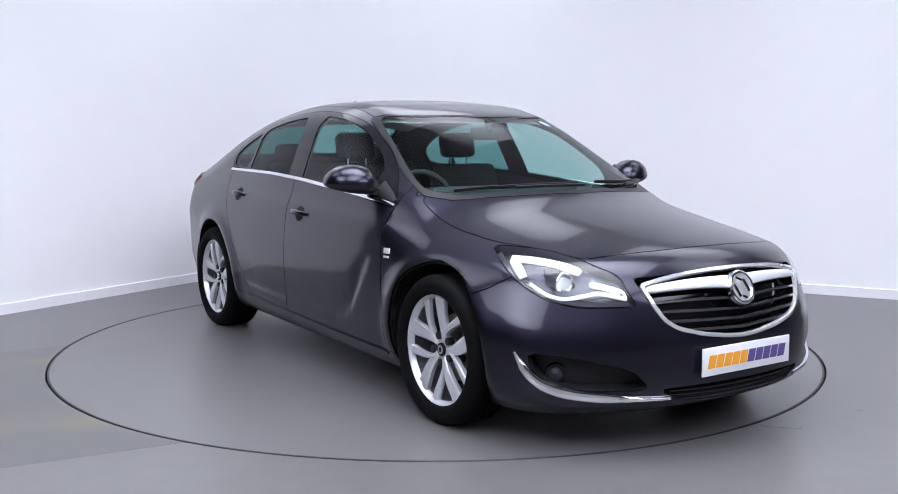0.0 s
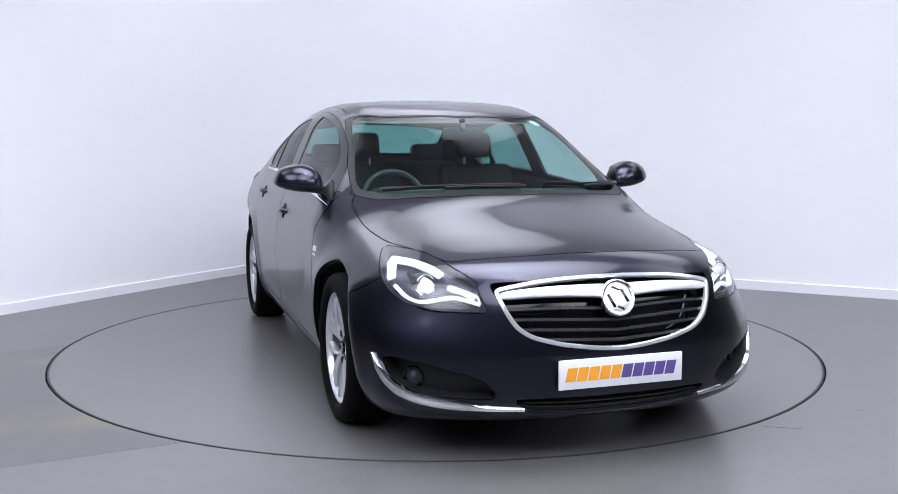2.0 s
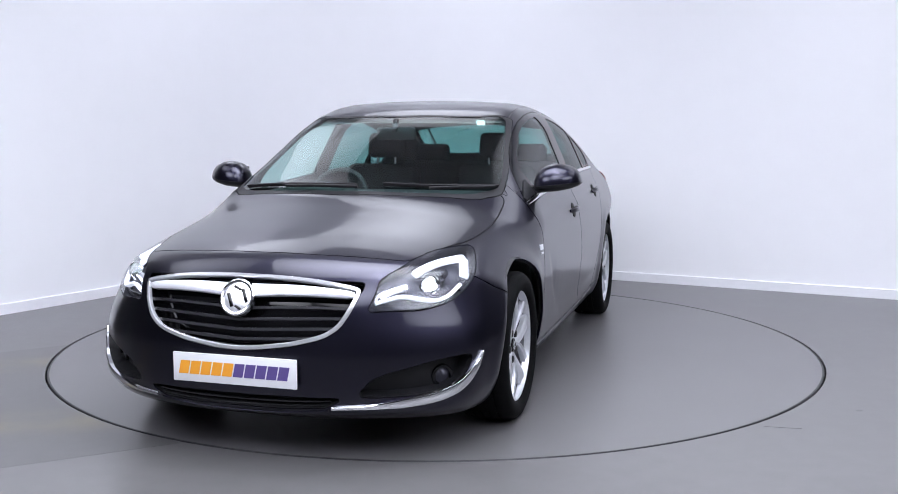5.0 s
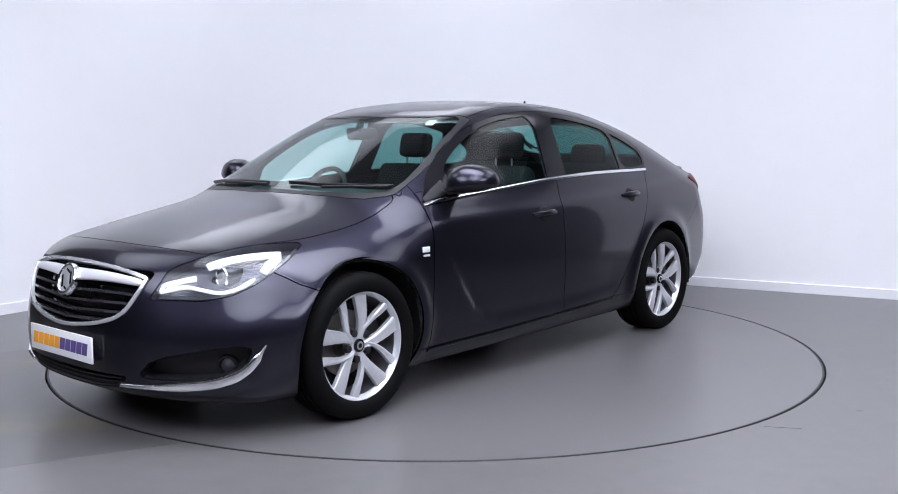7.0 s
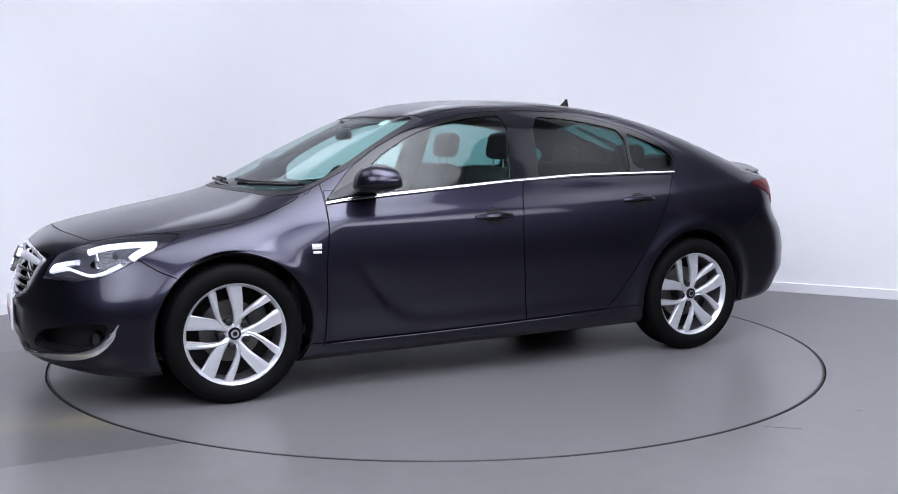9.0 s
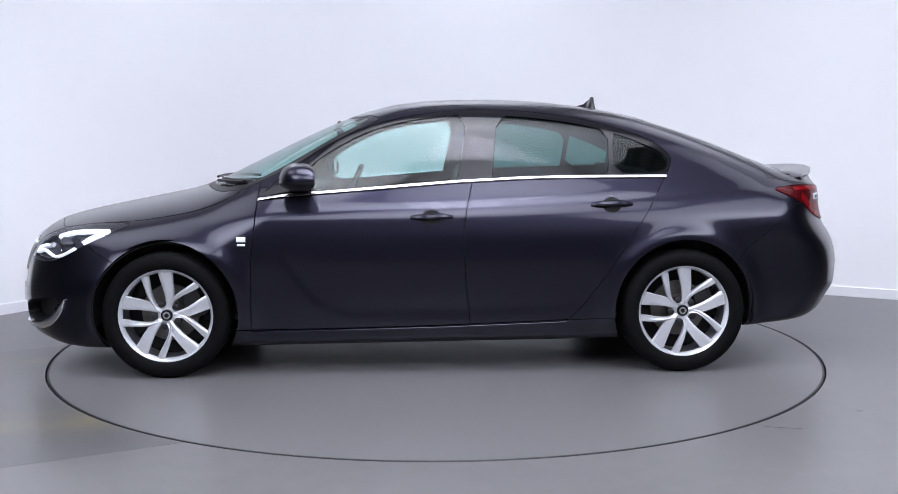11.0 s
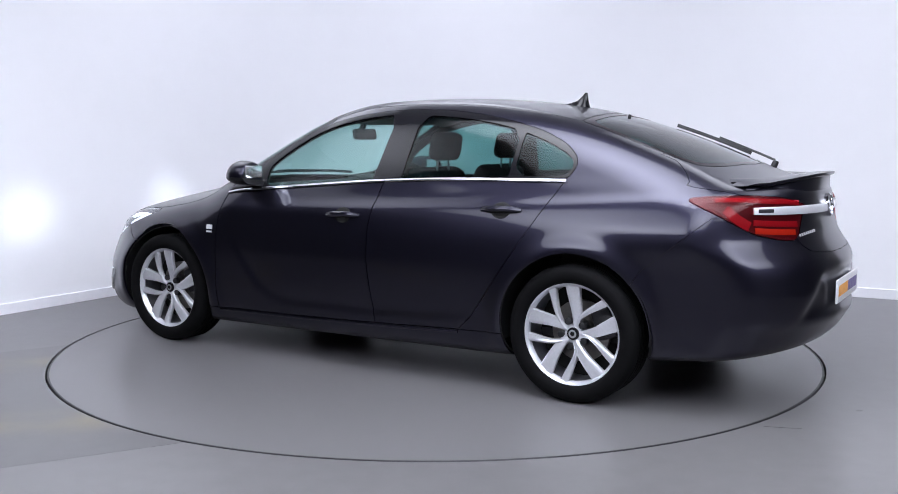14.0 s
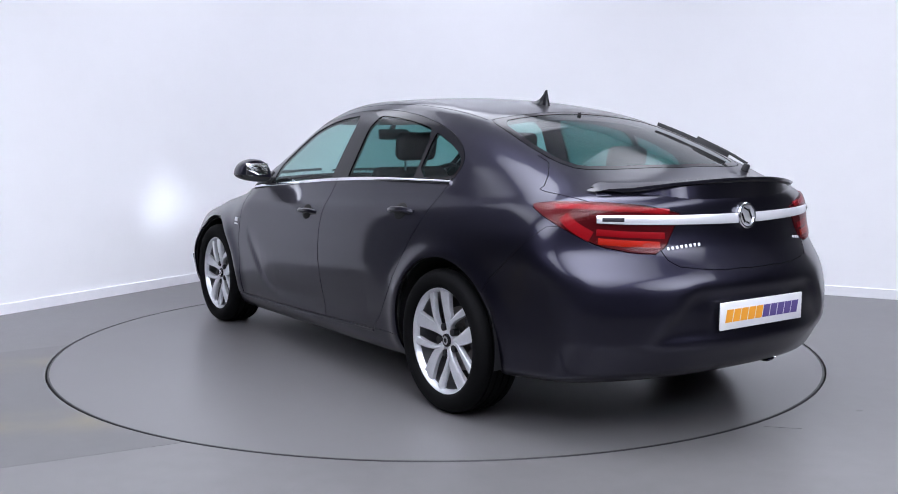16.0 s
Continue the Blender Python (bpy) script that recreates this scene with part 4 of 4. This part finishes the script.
number_plate(pose(2.313, 0, 0.374, 0, 0, 90), front)
number_plate(pose(-2.430, 0, 0.536, 0, 0, -90), made["rear_bumper"])

# sides: belt strips, handles, mirrors, small badges
for mir in (False, True):
    for a, b, owner in ((0.888, -0.243, "front_door"), (-0.247, -1.286, "rear_door")):
        xs = np.linspace(a, b, 19)
        zs = np.interp(-xs, [-0.884, -0.564, -0.234, 0.15, 0.552, 0.996, 1.288], [0.930, 0.961, 0.990, 1.022, 1.044, 1.057, 1.065])
        bar_on_skin("belt_strip", flip([(x, 0.82, z) for x, z in zip(xs, zs)], mir), 0.017, 0.006, CHROME, made[owner, mir], "bright chrome belt strip", lift=0.003, rounds=0)
    # thin raised bar added to catch the highlight along the sill's ledge
    xs = np.linspace(0.93, -0.74, 25)
    bar_on_skin("sill_highlight_step", flip([(x, 0.88, float(np.interp(-x, [-0.93, -0.386, 0.105, 0.739], [0.236, 0.244, 0.256, 0.278]))) for x in xs], mir), 0.012, 0.005, PAINT, made["sill", mir], lift=0.002, rounds=0)
    sign = -1 if mir else 1
    for hx, hz, owner in ((-0.017, 0.841, "front_door"), (-0.975, 0.917, "rear_door")):
        # no hollow is cut: a flat black disc gives the recess its shade
        disc_on_skin("recess_shade", (hx, sign * 0.9, hz), 0.050, 0.002, GAP, made[owner, mir], "flat black disc for the shaded handle recess", squash=(1.05, 0.86), lift=0.0005)
        ends, out = on_skin([(hx + d, sign * 0.9, hz + 0.004 * (d < 0)) for d in np.linspace(-0.112, 0.112, 11)], 0.0)
        rise = np.array([0.006, 0.016, 0.026, 0.031, 0.033, 0.034, 0.033, 0.031, 0.026, 0.016, 0.006])
        part("door_handle", sweep(ends + out * (rise - 0.012)[:, None], out, np.interp(np.arange(11), [0, 2, 8, 10], [0.018, 0.027, 0.027, 0.018]), 0.013, bevel=0.5), PAINT, made[owner, mir], "body-coloured pull handle")
    for z, h, w in ((0.728, 0.026, 0.046), (0.700, 0.010, 0.040)):
        path, out = on_skin([(0.968 + d, sign * 0.9, z) for d in (-w / 2, 0, w / 2)], 0.001)
        part("side_badge", sweep(path, out, h, 0.004), SATIN, made["front_wing", mir], "small chrome side badge")
    # door mirror
    mirror = new("door_mirror")
    mirror.parent = made["front_door", mir]
    centre = np.array([0.652, 0.930 * sign, 1.020])
    def housing(lo, hi, swell):
        bm = bmesh.new()
        grid = []
        for u in np.linspace(lo, hi, 13):
            row = []
            for t in np.linspace(0, 2 * math.pi, 33)[:-1]:
                c, s = math.cos(t), math.sin(t)
                k = math.cos(u)
                px = 0.106 * math.copysign(abs(c) ** 0.75, c) * k ** 0.75
                py = 0.118 * math.copysign(abs(s) ** 0.75, s) * k ** 0.6
                pz = (0.104 if u > 0 else 0.036) * math.sin(u)
                px = max(px, -0.056)
                px += 0.02 * (1 - (py * sign / 0.124)) * 0.5 - 0.25 * abs(py) * (py * sign > 0)
                row.append(bm.verts.new(Vector(centre) + Vector((px * swell, py * swell, pz * (1 - 2.2 * max(py * sign, 0)) + 0.10 * py * sign))))
            grid.append(row)
        for p, q in zip(grid, grid[1:]):
            for i in range(32):
                bm.faces.new((p[i], p[(i + 1) % 32], q[(i + 1) % 32], q[i]))
        bm.faces.new(grid[0])
        bm.faces.new(grid[-1])
        return bm
    part("mirror_cap", housing(0.0, 1.5, 1.0), PAINT, mirror, "body-coloured mirror cap")
    part("mirror_base", housing(-1.4, -0.02, 0.985), BLACK, mirror, "black lower mirror housing")
    arm = [(0.670, 0.775, 0.985), (0.668, 0.83, 0.990), (0.665, 0.90, 1.000)]
    part("mirror_arm", sweep(flip(arm, mir), [(0, 0, 1)] * 3, 0.085, 0.026), BLACK, mirror, "black mirror arm")
    part("mirror_glass", box(0.004, 0.150, 0.070, pose(0.592, 0.925 * sign, 1.062, 0, 0, 6 * sign), 0.0015), CHROME, mirror, "silvered mirror glass")
    part("mirror_sail", sweep(on_skin(flip([(0.87, 0.80, 0.945), (0.78, 0.79, 0.975), (0.69, 0.78, 1.0)], mir), 0.002)[0], on_skin(flip([(0.87, 0.80, 0.945), (0.78, 0.79, 0.975), (0.69, 0.78, 1.0)], mir))[1], [0.02, 0.06, 0.09], 0.006), BLACK, mirror)

# roof fin, washer jet, wipers
bm = bmesh.new()
rows = []
for s, h, w in ((0.0, 0.004, 0.004), (0.035, 0.014, 0.022), (0.075, 0.032, 0.027), (0.105, 0.062, 0.022), (0.120, 0.082, 0.012), (0.135, 0.084, 0.010), (0.140, 0.05, 0.016), (0.150, 0.004, 0.016)):
    x = -0.905 - s
    z0 = float(roofline(np.array(x))) - 0.004
    rows.append([bm.verts.new(p) for p in ((x, -w, z0), (x, -w * 0.45, z0 + h * 0.7), (x, 0, z0 + h), (x, w * 0.45, z0 + h * 0.7), (x, w, z0))])
for p, q in zip(rows, rows[1:]):
    for i in range(4):
        bm.faces.new((p[i], p[i + 1], q[i + 1], q[i]))
part("roof_fin", bm, GLOSS_BLACK, made["roof"], "black shark-fin aerial")
disc_on_skin("washer_jet", (-1.29, 0, 1.37), 0.010, 0.012, BLACK, boot, "small black washer jet")
for pts in ([(1.065, -0.60, 1.0), (1.15, -0.36, 1.0), (1.19, -0.10, 1.0), (1.19, 0.05, 1.0)], [(1.165, 0.18, 1.0), (1.13, 0.40, 1.0), (1.02, 0.60, 1.0), (0.95, 0.68, 1.0)]):
    wiper = new("wiper")
    wiper.parent = car
    bar_on_skin("blade", pts, 0.009, 0.010, BLACK, wiper, lift=0.010)
    bar_on_skin("wiper_arm", [(p[0] + 0.03, p[1] * 0.96 + 0.02, p[2]) for p in pts[1:]], 0.012, 0.008, BLACK, wiper, lift=0.016)
rear_wiper = new("rear_wiper")
rear_wiper.parent = boot
bar_on_skin("blade", [(-1.40, -0.44, 1.3), (-1.6, -0.47, 1.22), (-1.80, -0.50, 1.13)], 0.010, 0.012, BLACK, rear_wiper, lift=0.018)
bar_on_skin("wiper_arm", [(-1.62, -0.475, 1.2), (-1.80, -0.49, 1.13), (-1.94, -0.47, 1.1)], 0.009, 0.008, BLACK, rear_wiper, lift=0.034)
disc_on_skin("wiper_pivot", (-1.95, -0.465, 1.1), 0.018, 0.035, BLACK, rear_wiper)

# cabin
def seat(x, y, wide, rear=False):
    s = new("rear_seat" if rear else "front_seat")
    s.parent = car
    tagged(s, "dark cloth rear seat" if rear else "dark cloth front seat with a headrest")
    part("cushion", box(0.50, wide, 0.16, pose(x + 0.20, y, 0.50, 0, -8, 0), 0.05, 3), CLOTH, s)
    part("backrest", box(0.13, wide * 0.96, 0.60, pose(x - 0.10, y, 0.80, 0, -20, 0), 0.05, 3), CLOTH, s)
    for hy in ((y,) if not rear else (y - wide * 0.3, y + wide * 0.3)):
        part("headrest", box(0.09, 0.25, 0.16, pose(x - 0.245, hy, 1.205 if not rear else 1.13, 0, -12, 0), 0.04, 3), CLOTH, s)
        for d in (-0.06, 0.06):
            part("headrest_post", lathe([(0.006, -0.09), (0.006, 0.09)], 10, pose(x - 0.225, hy + d, 1.09, 90, 0, 0)), SATIN, s, "thin steel headrest post")
    return s


seat(-0.10, 0.37, 0.50)
seat(-0.10, -0.37, 0.50)
seat(-1.02, 0.0, 1.20, True)
dash = part("dashboard", box(0.46, 1.36, 0.30, pose(0.86, 0, 0.82, 0, 6, 0), 0.09, 4), TRIM_DARK, car, "dark soft-touch dashboard")
part("dash_hood", box(0.22, 0.36, 0.09, pose(0.70, -0.37, 0.955, 0, -6, 0), 0.035, 3), TRIM_DARK, dash)
part("console", box(1.1, 0.24, 0.30, pose(0.15, 0, 0.50, 0, 4, 0), 0.04), TRIM_DARK, dash)
m = pose(0.46, -0.37, 0.915, 0, 0, 90) @ pose(0, 0, 0, -24, 0, 0)
wheel_hub = part("steering_wheel", lathe([(0.170 + 0.015 * math.cos(a), 0.015 * math.sin(a)) for a in np.linspace(0, 2 * math.pi, 13)[:-1]], 40, m, closed=True), TRIM_DARK, car, "dark three-spoke steering wheel")
part("airbag_pad", box(0.15, 0.05, 0.12, m, 0.03, 3), TRIM_DARK, wheel_hub)
for a in (0, 180, 270):
    part("wheel_spoke", box(0.12, 0.018, 0.03, m @ pose(0.11 * math.cos(math.radians(a)), 0, 0.11 * math.sin(math.radians(a)), 0, -a, 0), 0.006), SATIN, wheel_hub)
part("cabin_floor", box(3.1, 1.5, 0.04, pose(-0.35, 0, 0.30)), TRIM_DARK, car, "dark cabin floor")
part("bulkhead", box(0.05, 1.45, 0.62, pose(1.02, 0, 0.60), 0.01), TRIM_DARK, car, "dark bulkhead")
part("parcel_shelf", box(0.55, 1.15, 0.03, pose(-1.60, 0, 0.99), 0.01), TRIM_DARK, car, "dark parcel shelf")
inner = part("rear_view_mirror", box(0.03, 0.23, 0.07, pose(0.50, 0, 1.275, 0, 10, 0), 0.015), TRIM_DARK, car, "dark interior mirror")
part("mirror_stem", box(0.03, 0.03, 0.07, pose(0.515, 0, 1.32, 0, -30, 0), 0.008), TRIM_DARK, inner)
p, n = on_skin([(0.43, 0.46, 1.33)], -0.006)
part("screen_sticker", box(0.045, 0.07, 0.002, Matrix.Translation(p[0]) @ Vector(n[0]).to_track_quat("Z", "Y").to_matrix().to_4x4()), STICKER, car, "small white screen sticker", smooth=False)
part("rear_tube", lathe([(0.022, -0.10), (0.024, 0.0), (0.027, 0.004), (0.028, -0.002), (0.028, -0.10)], 28, pose(-2.325, -0.19, 0.298, 0, 0, 90) @ Matrix.Diagonal((2.0, 1, 0.8, 1))), CHROME, car, "flattened chrome tube under the rear bumper")
part("undertray", box(3.6, 1.30, 0.03, pose(0.10, 0, 0.215), 0.01), BLACK, car, "black underbody tray")

# ---- the studio ----
CORNER, ALONG_L, ALONG_R = Vector((-1.154, 4.08, 0)), Vector((-0.528, -0.849, 0)), Vector((0.879, -0.476, 0))
ALONG_L.normalize(), ALONG_R.normalize()
HEIGHT, LONG = 3.5, 12.0


def plan():
    """The room's outline, its far corner swept round in a wide curve."""
    r = 1.5
    a, b = CORNER + ALONG_L * r, CORNER + ALONG_R * r
    bend = [a.lerp(CORNER, s).lerp(CORNER.lerp(b, s), s) for s in np.linspace(0, 1, 15)]
    return [CORNER + ALONG_L * 4.3] + bend + [CORNER + ALONG_R * 6.6], [CORNER + ALONG_R * 6.6, CORNER + ALONG_R * LONG, CORNER + ALONG_L * LONG + ALONG_R * LONG, CORNER + ALONG_L * LONG - ALONG_R * 3.5, CORNER + ALONG_L * 4.3 - ALONG_R * 3.5, CORNER + ALONG_L * 4.3]


edge_line, dark_line = plan()


def upright(name, line, low, high, thick, mat, label, inward=1.0, smooth=True):
    """A wall or board of some thickness along a line on the floor."""
    pts = np.array([(p.x, p.y) for p in line])
    tan = np.gradient(pts, axis=0)
    tan /= np.linalg.norm(tan, axis=1, keepdims=True)
    nrm = np.stack([tan[:, 1], -tan[:, 0]], -1) * inward
    bm = bmesh.new()
    rows = [[bm.verts.new((*(p + n * o), z)) for o, z in ((thick, low), (thick, high - 0.004 * (high < 1)), (thick - 0.004 * (high < 1), high), (0, high), (0, low))] for p, n in zip(pts, nrm)]
    for p, q in zip(rows, rows[1:]):
        for i in range(5):
            bm.faces.new((p[i], p[(i + 1) % 5], q[(i + 1) % 5], q[i]))
    bm.faces.new(rows[0])
    bm.faces.new(rows[-1])
    return tagged(part(name, bm, mat, None, label, smooth), kind="structure")


wall = upright("wall_backdrop", edge_line, 0, HEIGHT, -0.12, WALL_PAINT, "smooth white studio wall with a swept corner")
skirt = upright("baseboard", edge_line, 0, 0.078, 0.016, TRIM_PAINT, "white painted skirting board")
# unseen walls added to close the room and darken the car's reflections
for k, (a, b) in enumerate(zip(dark_line, dark_line[1:])):
    upright("wall_dark_%d" % (k + 1), [a, b], 0, HEIGHT, -0.12, FAR_PAINT, "unseen charcoal wall added for dark reflections")


def slab(name, outline, z, depth, mat, label, kind="structure"):
    bm = bmesh.new()
    top = [bm.verts.new((x, y, z)) for x, y in outline]
    low = [bm.verts.new((x, y, z - depth)) for x, y in outline]
    bm.faces.new(top)
    bm.faces.new(low[::-1])
    for i in range(len(top)):
        j = (i + 1) % len(top)
        bm.faces.new((top[i], low[i], low[j], top[j]))
    return tagged(part(name, bm, mat, None, label, False), kind=kind)


ring = lambda r, n=128: [(r * math.cos(2 * math.pi * i / n), r * math.sin(2 * math.pi * i / n)) for i in range(n)]
DISC_R = 2.236
# the floor, one sheet with a round opening for the turntable
bm = bmesh.new()
inner_v = [bm.verts.new((x, y, 0)) for x, y in ring(DISC_R + 0.009)]
lower_v = [bm.verts.new((x, y, -0.06)) for x, y in ring(DISC_R + 0.009)]
outer_v = [bm.verts.new((x * 7, y * 7, 0)) for x, y in ring(DISC_R)]
for i in range(128):
    j = (i + 1) % 128
    bm.faces.new((inner_v[i], inner_v[j], outer_v[j], outer_v[i]))
    bm.faces.new((inner_v[i], lower_v[i], lower_v[j], inner_v[j]))
floor = tagged(part("floor", bm, FLOOR_PAINT, None, "grey painted studio floor", False), kind="structure")
pit = slab("pit", ring(DISC_R + 0.2), -0.06, 0.05, GAP, "black pit under the turntable")
turntable = tagged(new("turntable"), "round grey turntable flush with the floor", "turntable")
part("deck", lathe([(0.0, 0.0), (DISC_R - 0.012, 0.0)], 128, pose(0, 0, 0, 90)), DISC_PAINT, turntable)
part("deck_edge", lathe([(DISC_R - 0.012, 0.0), (DISC_R - 0.004, 0.0), (DISC_R, -0.004), (DISC_R, -0.05)], 128, pose(0, 0, 0, 90)), BLACK, turntable, "thin dark metal edge")
# a worn strip of floor paint beside the turntable
def floor_patch(name, outline, mat, label, z=0.0005):
    return slab(name, outline, z, 0.0004, mat, label)
strip_ring = [((DISC_R + 0.016) * math.cos(radians(a)), (DISC_R + 0.016) * math.sin(radians(a))) for a in np.linspace(181.9, 242.0, 25)]
floor_patch("floor_strip", strip_ring + [(-1.672, -2.291), (-5.0, -4.20), (-6.0, -3.9), (-2.57, -0.275)], STRIP_PAINT, "darker worn strip of floor paint")

# a few scuffs on the floor
for x, y, turn, w, h in ((1.50, -1.81, -14, 0.16, 0.006), (1.95, -1.55, 20, 0.05, 0.012), (2.9, -0.9, -30, 0.10, 0.005), (-2.15, -2.25, 12, 0.12, 0.006)):
    c, s_ = math.cos(radians(turn)), math.sin(radians(turn))
    slab("floor_scuff", [(x + u * w * c - v * h * s_, y + u * w * s_ + v * h * c) for u, v in ((-0.5, -0.2), (0.1, -0.5), (0.5, 0.1), (0.0, 0.5))], 0.0015, 0.001, STRIP_PAINT, "faint dark scuff on the floor")

# ceiling with its lamps
tagged(part("ceiling", box(26, 26, 0.1, pose(0, -2, HEIGHT + 0.05)), CEILING_PAINT, None, "plain white ceiling", False), kind="structure")


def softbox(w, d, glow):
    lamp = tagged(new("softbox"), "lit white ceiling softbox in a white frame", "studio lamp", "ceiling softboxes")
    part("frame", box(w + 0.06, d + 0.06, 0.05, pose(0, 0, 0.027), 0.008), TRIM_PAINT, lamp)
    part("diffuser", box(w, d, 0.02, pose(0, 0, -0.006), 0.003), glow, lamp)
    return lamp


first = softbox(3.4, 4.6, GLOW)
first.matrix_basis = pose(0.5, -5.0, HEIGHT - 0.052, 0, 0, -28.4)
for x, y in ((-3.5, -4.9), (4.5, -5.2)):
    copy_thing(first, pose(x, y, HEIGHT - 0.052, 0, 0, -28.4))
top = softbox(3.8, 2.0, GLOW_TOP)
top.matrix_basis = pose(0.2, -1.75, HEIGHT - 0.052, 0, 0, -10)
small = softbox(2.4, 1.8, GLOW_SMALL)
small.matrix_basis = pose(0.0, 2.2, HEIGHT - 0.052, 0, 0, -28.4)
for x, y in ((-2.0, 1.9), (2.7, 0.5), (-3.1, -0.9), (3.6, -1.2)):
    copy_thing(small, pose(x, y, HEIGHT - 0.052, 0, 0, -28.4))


def motions():
    walk(cam, [(0.0, EYE), (16.0, EYE)])
    walk(turntable, [(t, pose(0, 0, 0, 0, 0, a)) for t, a in TURN])
    walk(car, [(t, pose(0, 0, 0, 0, 0, a) @ pose(CAR_X, CAR_Y, 0)) for t, a in TURN])


motions()
